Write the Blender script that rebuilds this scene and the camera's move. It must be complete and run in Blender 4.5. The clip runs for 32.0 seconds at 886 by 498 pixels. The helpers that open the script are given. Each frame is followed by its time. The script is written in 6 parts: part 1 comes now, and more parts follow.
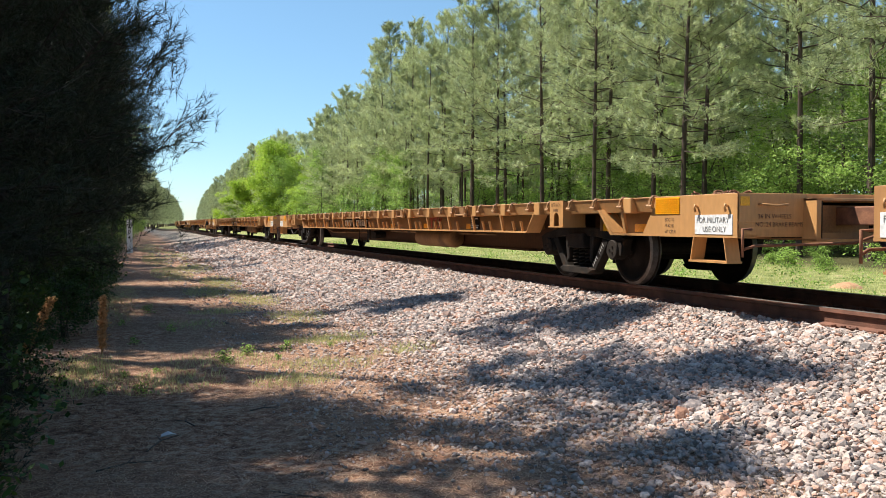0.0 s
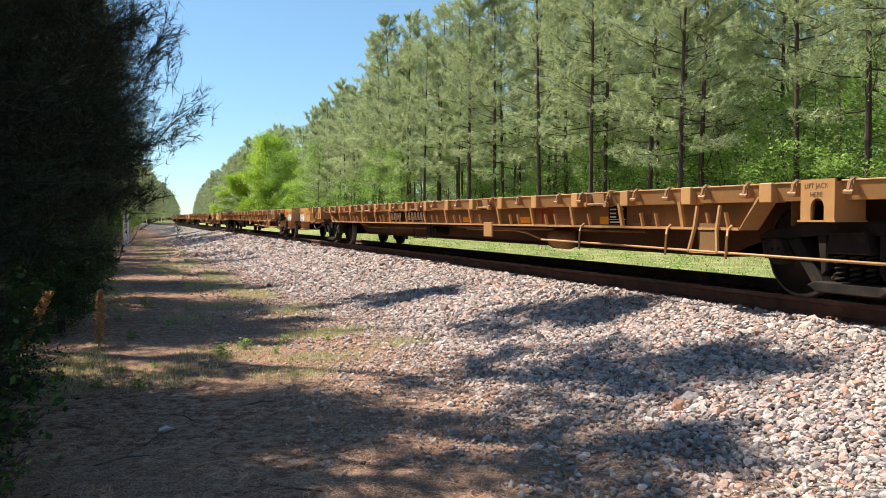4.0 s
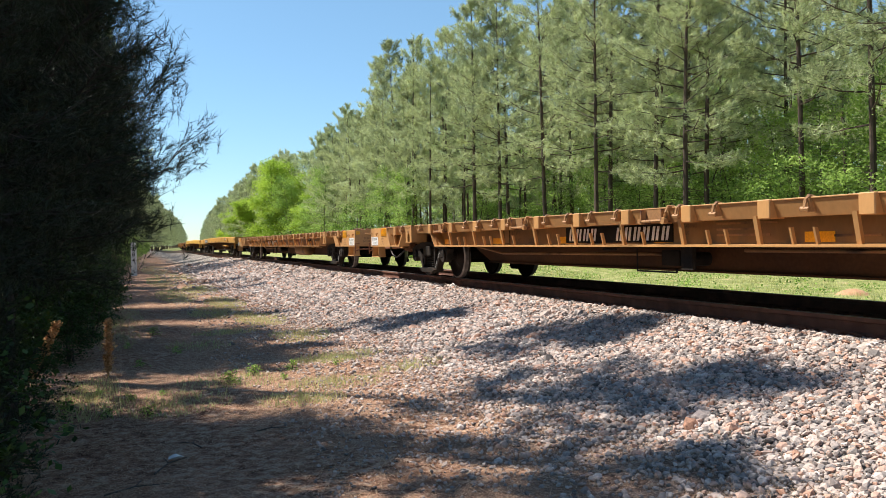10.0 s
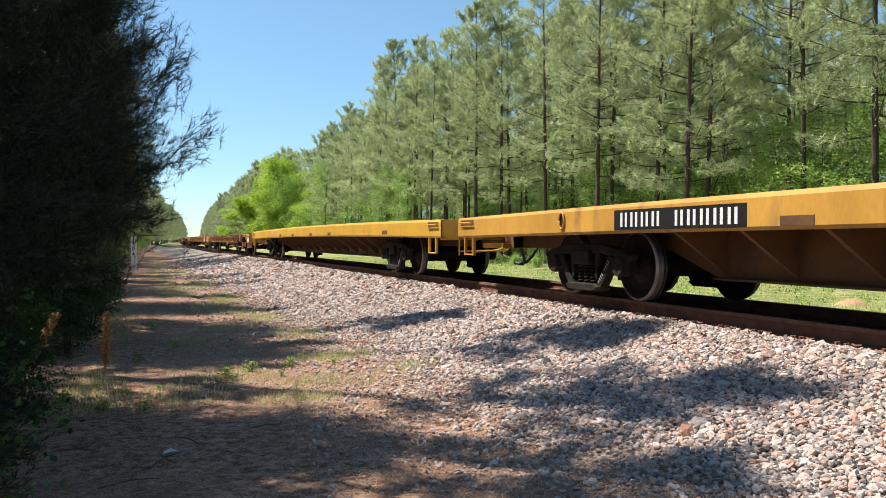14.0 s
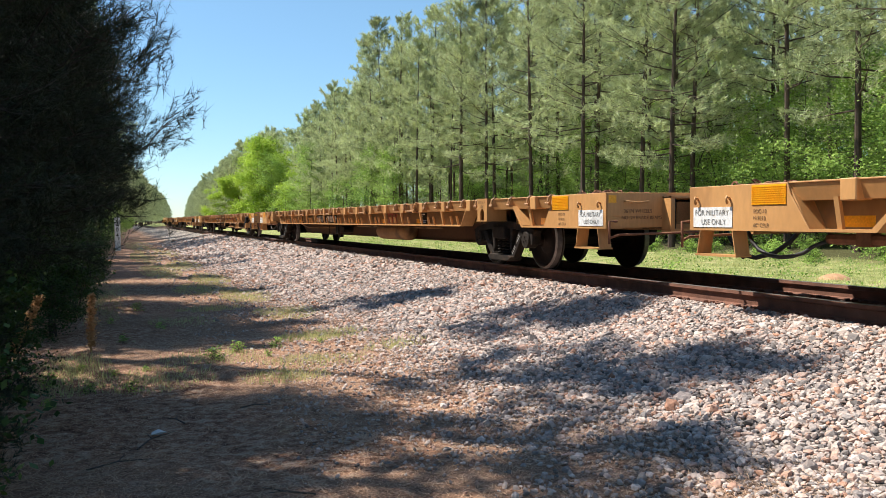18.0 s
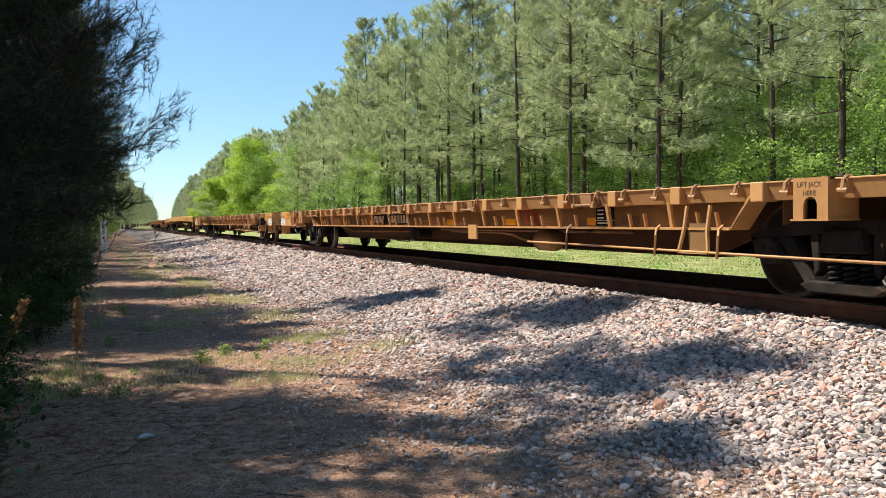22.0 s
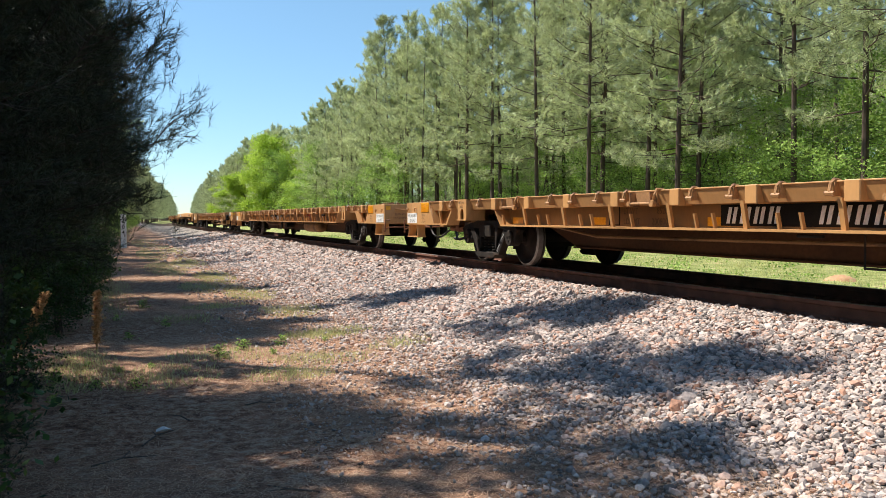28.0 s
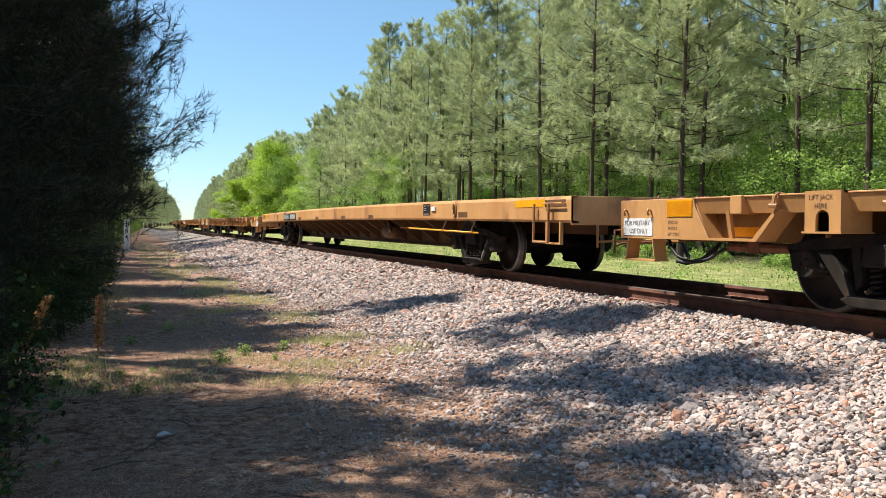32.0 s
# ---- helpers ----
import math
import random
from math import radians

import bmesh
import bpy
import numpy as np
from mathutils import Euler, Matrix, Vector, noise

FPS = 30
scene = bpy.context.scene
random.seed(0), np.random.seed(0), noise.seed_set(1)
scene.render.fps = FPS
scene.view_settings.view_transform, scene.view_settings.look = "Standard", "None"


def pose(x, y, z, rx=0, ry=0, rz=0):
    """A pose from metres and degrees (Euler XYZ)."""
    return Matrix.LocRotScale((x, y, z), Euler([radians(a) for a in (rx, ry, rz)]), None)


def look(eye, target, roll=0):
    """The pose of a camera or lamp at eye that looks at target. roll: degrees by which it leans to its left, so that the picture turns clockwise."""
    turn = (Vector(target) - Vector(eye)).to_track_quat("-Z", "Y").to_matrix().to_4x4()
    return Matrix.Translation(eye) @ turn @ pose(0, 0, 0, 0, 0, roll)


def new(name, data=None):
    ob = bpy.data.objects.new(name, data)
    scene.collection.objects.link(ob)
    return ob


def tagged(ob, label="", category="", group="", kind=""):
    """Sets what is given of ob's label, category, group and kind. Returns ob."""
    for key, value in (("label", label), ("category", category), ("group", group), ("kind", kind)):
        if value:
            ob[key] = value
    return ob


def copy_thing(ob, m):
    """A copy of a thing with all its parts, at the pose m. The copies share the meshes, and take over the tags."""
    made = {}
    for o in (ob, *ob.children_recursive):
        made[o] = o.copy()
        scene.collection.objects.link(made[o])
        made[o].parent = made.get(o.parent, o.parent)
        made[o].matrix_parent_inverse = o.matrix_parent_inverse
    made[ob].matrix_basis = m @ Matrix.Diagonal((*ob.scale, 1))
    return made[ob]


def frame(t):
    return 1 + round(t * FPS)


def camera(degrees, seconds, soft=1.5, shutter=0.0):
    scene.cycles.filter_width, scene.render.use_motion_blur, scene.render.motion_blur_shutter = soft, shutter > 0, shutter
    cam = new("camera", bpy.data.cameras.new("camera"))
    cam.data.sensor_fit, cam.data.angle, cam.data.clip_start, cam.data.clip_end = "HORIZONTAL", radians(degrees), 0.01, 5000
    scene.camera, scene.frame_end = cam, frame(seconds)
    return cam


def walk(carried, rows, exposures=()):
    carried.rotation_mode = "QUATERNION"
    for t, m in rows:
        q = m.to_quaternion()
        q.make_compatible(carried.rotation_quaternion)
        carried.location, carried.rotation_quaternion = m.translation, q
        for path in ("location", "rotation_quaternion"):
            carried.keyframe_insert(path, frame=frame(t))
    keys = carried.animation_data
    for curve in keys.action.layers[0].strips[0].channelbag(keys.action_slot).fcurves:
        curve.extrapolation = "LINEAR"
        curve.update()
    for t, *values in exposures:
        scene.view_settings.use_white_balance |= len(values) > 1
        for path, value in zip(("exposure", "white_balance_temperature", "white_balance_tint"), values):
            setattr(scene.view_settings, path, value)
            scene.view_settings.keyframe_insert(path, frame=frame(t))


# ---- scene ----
# ---------------------------------------------------------------- camera
EYE = (0.0, 0.0, 0.798)
cam = camera(55.0, 32.0, soft=0.5)


def aim(yaw, pitch, roll):
    """The standing camera turned by yaw (from the track's line), pitch and roll, in degrees."""
    y, p = radians(yaw), radians(pitch)
    way = Vector((-math.sin(y) * math.cos(p), math.cos(y) * math.cos(p), math.sin(p)))
    return look(EYE, Vector(EYE) + way, roll)


TURNS = [
    (0, -20.29, -1.73, -0.02), (0.5, -20.42, -2.01, 0.0), (1, -20.56, -2.16, -0.1), (1.5, -20.92, -1.96, -0.15),
    (2, -21.18, -1.73, -0.16), (2.5, -21.03, -1.8, -0.07), (3, -20.7, -1.95, 0.0), (3.5, -20.44, -2.07, -0.14),
    (5.5, -20.88, -2.47, -0.6), (6, -20.82, -2.46, -0.8), (6.5, -21.26, -2.35, -1.18), (7, -22.47, -2.72, -1.87),
    (7.5, -23.02, -3.23, -2.19), (8, -21.89, -3.6, -1.93), (8.5, -19.51, -3.03, -1.37), (9, -18.69, -2.35, -0.89),
    (9.5, -19.21, -1.76, -1.03), (10, -20.05, -0.67, -1.32), (10.5, -21.45, 0.61, -1.23), (11, -22.5, 0.5, -1.81),
    (11.5, -22.78, -0.11, -2.15), (12, -22.38, -0.39, -1.69), (12.5, -21.37, -0.36, -0.94), (13, -20.73, -0.23, -0.81),
    (13.5, -20.2, -0.14, -0.61), (14, -20.05, -0.61, 0.02), (14.5, -20.37, -0.94, 0.09), (15, -20.86, -1.12, -0.08),
    (15.5, -21.54, -1.35, -0.41), (17.5, -21.03, -1.89, -0.39), (18, -20.99, -2.07, -0.5), (18.5, -21.06, -2.16, -0.66),
    (19, -20.93, -2.15, -0.57), (19.5, -20.9, -2.16, -0.57), (20, -21.02, -2.01, -0.42), (20.5, -21.1, -1.99, -0.43),
    (21, -21.13, -2.05, -0.52), (21.5, -21.4, -2.03, -0.7), (22, -21.8, -2.01, -0.78), (22.5, -21.8, -2.06, -0.84),
    (23, -21.77, -2.14, -0.9), (23.5, -21.62, -2.15, -0.7), (24, -21.54, -2.04, -0.58), (24.5, -21.53, -1.82, -0.65),
    (25, -21.26, -1.67, -0.7), (25.5, -21.06, -1.71, -0.58), (27.5, -20.58, -2.17, -0.3), (28, -20.64, -2.14, -0.18),
    (28.5, -20.48, -2.05, 0.02), (29, -20.49, -1.93, 0.15), (29.5, -20.43, -2.0, 0.14), (30, -20.3, -2.06, 0.13),
    (30.5, -20.35, -1.83, -0.02), (31, -20.52, -1.49, -0.05), (31.5, -20.48, -1.46, 0.1), (32, -20.46, -1.65, 0.35),
]
walk(cam, [(t, aim(*turn)) for t, *turn in TURNS])

# ---------------------------------------------------------------- light
SUN_WAY = Vector((-0.51, 0.42, 1.0))       # towards the sun: ahead of the camera, behind the near trees
SUN_UP = math.degrees(math.atan2(1.0, math.hypot(0.51, 0.42)))
world = bpy.data.worlds.new("sky")
scene.world = world
world.use_nodes = True
wn = world.node_tree.nodes
sky = wn.new("ShaderNodeTexSky")
sky.sky_type = "NISHITA"
sky.sun_disc = False
sky.sun_elevation = radians(SUN_UP)
sky.sun_rotation = -math.atan2(0.51, 0.42)
sky.air_density, sky.dust_density, sky.ozone_density = 1.0, 0.0, 4.0
clear = wn.new("ShaderNodeMixRGB")       # a clear spring sky, a little more cyan
clear.blend_type = "MULTIPLY"
clear.inputs[0].default_value = 1.0
sky_at, sky_up, haze = wn.new("ShaderNodeTexCoord"), wn.new("ShaderNodeSeparateXYZ"), wn.new("ShaderNodeValToRGB")
world.node_tree.links.new(sky_at.outputs["Generated"], sky_up.inputs[0])
world.node_tree.links.new(sky_up.outputs[2], haze.inputs[0])
haze.color_ramp.elements[0].position, haze.color_ramp.elements[0].color = 0.0, (0.66, 0.80, 0.90, 1)
haze.color_ramp.elements[1].position, haze.color_ramp.elements[1].color = 0.30, (0.90, 1.0, 0.94, 1)
world.node_tree.links.new(haze.outputs[0], clear.inputs[2])
world.node_tree.links.new(sky.outputs[0], clear.inputs[1])
world.node_tree.links.new(clear.outputs[0], wn["Background"].inputs[0])
wn["Background"].inputs[1].default_value = 0.092
sun_data = bpy.data.lights.new("sun", "SUN")
sun_data.energy, sun_data.angle, sun_data.color = 5.0, radians(0.53), (1.0, 0.95, 0.87)
sun = new("sun", sun_data)
sun.matrix_world = look(SUN_WAY * 40, (0, 0, 0))
scene.view_settings.exposure = 0.87

# ---------------------------------------------------------------- materials


def nodes_of(name):
    m = bpy.data.materials.new(name)
    m.use_nodes = True
    return m, m.node_tree.nodes, m.node_tree.links, m.node_tree.nodes["Principled BSDF"]


def ramp(nodes, stops):
    r = nodes.new("ShaderNodeValToRGB")
    e = r.color_ramp.elements
    while len(e) < len(stops):
        e.new(0.5)
    for el, (pos, col) in zip(e, stops):
        el.position, el.color = pos, (*col, 1)
    return r


def surface(name, c1, c2, scale=6.0, rough=0.7, metal=0.0, bump=0.3, fine=60.0, stain=None, stain_at=(0.55, 0.7), stain_scale=2.0, tint=0.0, stretch=(1, 1, 1), grain=0.5):
    """A surface with grain at a fine scale, patches at a coarse one and, if given, stains of a third colour."""
    m, n, l, b = nodes_of(name)
    tc = n.new("ShaderNodeTexCoord")
    mp = n.new("ShaderNodeMapping")
    mp.inputs["Scale"].default_value = stretch
    l.new(tc.outputs["Object"], mp.inputs[0])
    n1 = n.new("ShaderNodeTexNoise")
    n1.inputs["Scale"].default_value, n1.inputs["Detail"].default_value = scale, 6
    n2 = n.new("ShaderNodeTexNoise")
    n2.inputs["Scale"].default_value, n2.inputs["Detail"].default_value = fine, 4
    l.new(mp.outputs[0], n1.inputs["Vector"]), l.new(mp.outputs[0], n2.inputs["Vector"])
    r = ramp(n, [(0.32, c1), (0.68, c2)])
    l.new(n1.outputs[0], r.inputs[0])
    mix = n.new("ShaderNodeMixRGB")
    mix.blend_type = "MULTIPLY"
    mix.inputs[0].default_value = grain
    g = ramp(n, [(0.3, (0.62, 0.62, 0.62)), (0.7, (1.2, 1.2, 1.2))])
    l.new(n2.outputs[0], g.inputs[0])
    l.new(r.outputs[0], mix.inputs[1]), l.new(g.outputs[0], mix.inputs[2])
    out = mix.outputs[0]
    if stain:
        n3 = n.new("ShaderNodeTexNoise")
        n3.inputs["Scale"].default_value, n3.inputs["Detail"].default_value = stain_scale, 8
        l.new(mp.outputs[0], n3.inputs["Vector"])
        f = ramp(n, [(stain_at[0], (0, 0, 0)), (stain_at[1], (1, 1, 1))])
        l.new(n3.outputs[0], f.inputs[0])
        sm = n.new("ShaderNodeMixRGB")
        l.new(f.outputs[0], sm.inputs[0]), l.new(out, sm.inputs[1])
        sm.inputs[2].default_value = (*stain, 1)
        out = sm.outputs[0]
    if tint:
        oi = n.new("ShaderNodeObjectInfo")
        hs = n.new("ShaderNodeHueSaturation")
        mr = n.new("ShaderNodeMapRange")
        mr.inputs[3].default_value, mr.inputs[4].default_value = 1 - tint, 1 + tint
        l.new(oi.outputs["Random"], mr.inputs[0]), l.new(mr.outputs[0], hs.inputs["Value"])
        l.new(out, hs.inputs["Color"])
        out = hs.outputs[0]
    l.new(out, b.inputs["Base Color"])
    b.inputs["Roughness"].default_value, b.inputs["Metallic"].default_value = rough, metal
    bp = n.new("ShaderNodeBump")
    bp.inputs["Strength"].default_value, bp.inputs["Distance"].default_value = bump, 0.01
    l.new(n2.outputs[0], bp.inputs["Height"]), l.new(bp.outputs[0], b.inputs["Normal"])
    return m


def foliage(name, dark, light, through_light=0.35, spread=0.5, patch=0.8, rough=0.55):
    """Leaves or needles: colour differs from leaf to leaf and from bough to bough; some light passes through."""
    m, n, l, b = nodes_of(name)
    geo = n.new("ShaderNodeNewGeometry")
    tc = n.new("ShaderNodeTexCoord")
    oi = n.new("ShaderNodeObjectInfo")
    nz = n.new("ShaderNodeTexNoise")
    nz.inputs["Scale"].default_value, nz.inputs["Detail"].default_value = patch, 3
    l.new(tc.outputs["Object"], nz.inputs["Vector"])
    a = n.new("ShaderNodeMath")
    a.operation = "MULTIPLY_ADD"
    l.new(geo.outputs["Random Per Island"], a.inputs[0])
    a.inputs[1].default_value = spread
    l.new(nz.outputs[0], a.inputs[2])
    s = n.new("ShaderNodeMath")
    s.operation = "MULTIPLY_ADD"
    l.new(oi.outputs["Random"], s.inputs[0])
    s.inputs[1].default_value = 0.25
    l.new(a.outputs[0], s.inputs[2])
    r = ramp(n, [(0.45, dark), (1.15 if spread > 0.6 else 1.0, light)])
    l.new(s.outputs[0], r.inputs[0])
    l.new(r.outputs[0], b.inputs["Base Color"])
    b.inputs["Roughness"].default_value = rough
    b.inputs["Specular IOR Level"].default_value = 0.2
    t = n.new("ShaderNodeBsdfTranslucent")
    l.new(r.outputs[0], t.inputs[0])
    mx = n.new("ShaderNodeMixShader")
    mx.inputs[0].default_value = through_light
    l.new(b.outputs[0], mx.inputs[1]), l.new(t.outputs[0], mx.inputs[2])
    l.new(mx.outputs[0], n["Material Output"].inputs[0])
    return m


def zones():
    """The ground: pine straw and dirt by the near trees, crushed stone round the track, grass and forest litter beyond it."""
    m, n, l, b = nodes_of("ground_cover")
    tc = n.new("ShaderNodeTexCoord")
    sep = n.new("ShaderNodeSeparateXYZ")
    l.new(tc.outputs["Object"], sep.inputs[0])

    def noise_tex(scale, detail=6):
        t = n.new("ShaderNodeTexNoise")
        t.inputs["Scale"].default_value, t.inputs["Detail"].default_value = scale, detail
        l.new(tc.outputs["Object"], t.inputs["Vector"])
        return t

    def mixed(fac, c1, c2, kind="MIX"):
        x = n.new("ShaderNodeMixRGB")
        x.blend_type = kind
        for i, c in enumerate((fac, c1, c2)):
            if isinstance(c, (tuple, float)):
                x.inputs[i].default_value = c if isinstance(c, float) else (*c, 1)
            else:
                l.new(c, x.inputs[i])
        return x.outputs[0]

    def step(lo, hi, wobble, scale):
        w = noise_tex(scale)
        a = n.new("ShaderNodeMath")
        a.operation = "MULTIPLY_ADD"
        l.new(w.outputs[0], a.inputs[0])
        a.inputs[1].default_value = wobble
        l.new(sep.outputs[0], a.inputs[2])
        r = n.new("ShaderNodeMapRange")
        r.inputs[1].default_value, r.inputs[2].default_value = lo + wobble / 2, hi + wobble / 2
        l.new(a.outputs[0], r.inputs[0])
        return r.outputs[0]

    fine, mid, big = noise_tex(75, 6), noise_tex(13, 9), noise_tex(0.7)
    straw = ramp(n, [(0.32, (0.13, 0.062, 0.037)), (0.50, (0.33, 0.175, 0.108)), (0.68, (0.50, 0.36, 0.26))])
    l.new(mid.outputs[0], straw.inputs[0])
    soil = ramp(n, [(0.42, (0, 0, 0)), (0.62, (0.8, 0.8, 0.8))])
    l.new(big.outputs[0], soil.inputs[0])
    dirt = mixed(soil.outputs[0], straw.outputs[0], (0.31, 0.185, 0.120))
    stone = ramp(n, [(0.3, (0.10, 0.09, 0.08)), (0.55, (0.26, 0.225, 0.195)), (0.8, (0.42, 0.36, 0.31))])
    vor = n.new("ShaderNodeTexVoronoi")
    vor.inputs["Scale"].default_value = 22
    l.new(tc.outputs["Object"], vor.inputs["Vector"])
    sv = n.new("ShaderNodeSeparateColor")
    l.new(vor.outputs["Color"], sv.inputs[0])
    l.new(sv.outputs[0], stone.inputs[0])
    grass = ramp(n, [(0.36, (0.17, 0.20, 0.055)), (0.55, (0.31, 0.33, 0.12)), (0.70, (0.46, 0.36, 0.20))])
    l.new(noise_tex(2.2, 9).outputs[0], grass.inputs[0])
    litter = ramp(n, [(0.35, (0.05, 0.045, 0.02)), (0.7, (0.12, 0.12, 0.045))])
    l.new(mid.outputs[0], litter.inputs[0])
    c = mixed(step(2.4, 3.9, 2.2, 0.9), dirt, stone.outputs[0])
    # bed under the cars: their shade is put into this dark brown
    c = mixed(step(6.05, 6.35, 0.1, 2.0), c, (0.07, 0.05, 0.038))
    c = mixed(step(8.4, 9.4, 0.8, 1.2), c, grass.outputs[0])
    c = mixed(step(21.0, 24.0, 3.0, 0.4), c, litter.outputs[0])
    g2 = ramp(n, [(0.35, (0.35, 0.35, 0.35)), (0.65, (1.35, 1.35, 1.35))])
    l.new(fine.outputs[0], g2.inputs[0])
    c = mixed(0.8, c, g2.outputs[0], "MULTIPLY")
    l.new(c, b.inputs["Base Color"])
    b.inputs["Roughness"].default_value = 0.95
    b.inputs["Specular IOR Level"].default_value = 0.15
    bp = n.new("ShaderNodeBump")
    bp.inputs["Strength"].default_value, bp.inputs["Distance"].default_value = 1.0, 0.05
    l.new(mid.outputs[0], bp.inputs["Height"])
    b2 = n.new("ShaderNodeBump")
    b2.inputs["Strength"].default_value, b2.inputs["Distance"].default_value = 0.9, 0.012
    l.new(fine.outputs[0], b2.inputs["Height"])
    l.new(bp.outputs[0], b2.inputs["Normal"])
    l.new(b2.outputs[0], b.inputs["Normal"])
    return m


def stones_mat():
    m, n, l, b = nodes_of("crushed_stone")
    geo = n.new("ShaderNodeNewGeometry")
    tc = n.new("ShaderNodeTexCoord")
    r = ramp(n, [(0.0, (0.14, 0.12, 0.11)), (0.2, (0.31, 0.27, 0.25)), (0.42, (0.46, 0.365, 0.31)), (0.62, (0.54, 0.46, 0.41)), (0.78, (0.48, 0.33, 0.265)), (0.90, (0.42, 0.22, 0.14)), (1.0, (0.66, 0.60, 0.55))])
    l.new(geo.outputs["Random Per Island"], r.inputs[0])
    nz = n.new("ShaderNodeTexNoise")
    nz.inputs["Scale"].default_value, nz.inputs["Detail"].default_value = 45, 5
    l.new(tc.outputs["Object"], nz.inputs["Vector"])
    g = ramp(n, [(0.3, (0.6, 0.6, 0.6)), (0.7, (1.15, 1.12, 1.1))])
    l.new(nz.outputs[0], g.inputs[0])
    mx = n.new("ShaderNodeMixRGB")
    mx.blend_type = "MULTIPLY"
    mx.inputs[0].default_value = 0.8
    l.new(r.outputs[0], mx.inputs[1]), l.new(g.outputs[0], mx.inputs[2])
    l.new(mx.outputs[0], b.inputs["Base Color"])
    b.inputs["Roughness"].default_value = 0.85
    bp = n.new("ShaderNodeBump")
    bp.inputs["Strength"].default_value, bp.inputs["Distance"].default_value = 0.5, 0.008
    l.new(nz.outputs[0], bp.inputs["Height"]), l.new(bp.outputs[0], b.inputs["Normal"])
    return m


GROUND = zones()
STONE = stones_mat()
TAN = surface("tan_car_paint", (0.42, 0.208, 0.070), (0.54, 0.28, 0.10), 1.3, 0.55, 0, 0.12, 30, (0.22, 0.10, 0.042), (0.55, 0.76), 2.4, tint=0.09, stretch=(1, 0.6, 0.25), grain=0.25)
TAN_DIRTY = surface("grimy_tan_paint", (0.26, 0.125, 0.045), (0.42, 0.215, 0.08), 1.6, 0.7, 0, 0.2, 40, (0.06, 0.032, 0.02), (0.52, 0.68), 1.4)
# the overhang's shade is put into this darker tan; the stains are weathering
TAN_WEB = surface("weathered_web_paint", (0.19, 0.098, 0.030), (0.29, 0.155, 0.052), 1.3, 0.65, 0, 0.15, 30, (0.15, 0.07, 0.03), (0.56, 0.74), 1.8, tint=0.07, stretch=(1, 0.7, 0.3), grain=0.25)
# tan sill paint with the shade under the deck put into its colour
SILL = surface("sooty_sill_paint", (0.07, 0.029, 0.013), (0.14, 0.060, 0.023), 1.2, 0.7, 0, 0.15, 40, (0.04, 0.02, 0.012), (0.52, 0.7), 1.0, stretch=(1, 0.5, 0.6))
WORN_ORANGE = surface("weathered_orange_paint", (0.46, 0.215, 0.065), (0.60, 0.32, 0.12), 1.0, 0.6, 0, 0.15, 30, (0.22, 0.085, 0.03), (0.56, 0.70), 1.8, stretch=(1, 1.0, 0.35), grain=0.2)
WORN_BLACK = surface("worn_black_letters", (0.09, 0.09, 0.088), (0.16, 0.155, 0.145), 6, 0.6, 0, 0.1, 60, (0.45, 0.42, 0.36), (0.52, 0.62), 14)
YELLOW = surface("yellow_car_paint", (0.42, 0.205, 0.030), (0.58, 0.30, 0.048), 1.1, 0.5, 0, 0.1, 30, (0.30, 0.15, 0.05), (0.56, 0.72), 2.6, tint=0.08, stretch=(1, 1, 0.4), grain=0.25)
YELLOW_BRIGHT = surface("brighter_yellow_paint", (0.54, 0.285, 0.028), (0.68, 0.385, 0.042), 1.1, 0.45, 0, 0.1, 30, (0.36, 0.19, 0.05), (0.60, 0.74), 2.6, stretch=(1, 1, 0.4), grain=0.2)
# much darker and browner than the side paint, mostly used below the deck
YELLOW_DARK = surface("grimy_yellow_paint", (0.085, 0.036, 0.011), (0.16, 0.072, 0.018), 1.5, 0.65, 0, 0.2, 40, (0.07, 0.035, 0.015), (0.5, 0.66), 1.8)
RUST = surface("rusted_steel", (0.16, 0.065, 0.035), (0.30, 0.13, 0.065), 9, 0.85, 0.1, 0.4, 120)
RAIL_RUST = surface("rusted_rail_steel", (0.10, 0.042, 0.026), (0.22, 0.095, 0.058), 5, 0.8, 0.1, 0.4, 150)
RAIL_TOP = surface("worn_rail_steel", (0.22, 0.20, 0.18), (0.34, 0.31, 0.28), 5, 0.5, 0.8, 0.1, 200)
CAST = surface("grimy_cast_steel", (0.014, 0.011, 0.009), (0.036, 0.027, 0.020), 5, 0.8, 0.1, 0.35, 70, (0.07, 0.038, 0.02), (0.6, 0.75), 4)
WHEEL = surface("wheel_steel", (0.016, 0.011, 0.009), (0.036, 0.024, 0.018), 6, 0.7, 0.15, 0.25, 60)
TREAD = surface("worn_wheel_tread", (0.08, 0.07, 0.065), (0.16, 0.14, 0.13), 8, 0.45, 0.8, 0.1, 90)
RIM = surface("polished_rim_steel", (0.22, 0.20, 0.19), (0.34, 0.32, 0.30), 8, 0.4, 0.7, 0.1, 90)
BLACK = surface("black_stencil_paint", (0.006, 0.006, 0.006), (0.014, 0.013, 0.012), 3, 0.9, 0, 0.1, 40, (0.05, 0.032, 0.02), (0.66, 0.8), 5)
STENCIL = surface("faded_stencil_paint", (0.07, 0.040, 0.020), (0.17, 0.088, 0.036), 6, 0.7, 0, 0.1, 60)
RUBBER = surface("black_rubber", (0.015, 0.015, 0.015), (0.03, 0.03, 0.03), 8, 0.6, 0, 0.2, 60)
WHITE = surface("white_paint", (0.72, 0.71, 0.68), (0.80, 0.79, 0.77), 3, 0.5, 0, 0.05, 30, (0.45, 0.40, 0.33), (0.66, 0.8), 4)
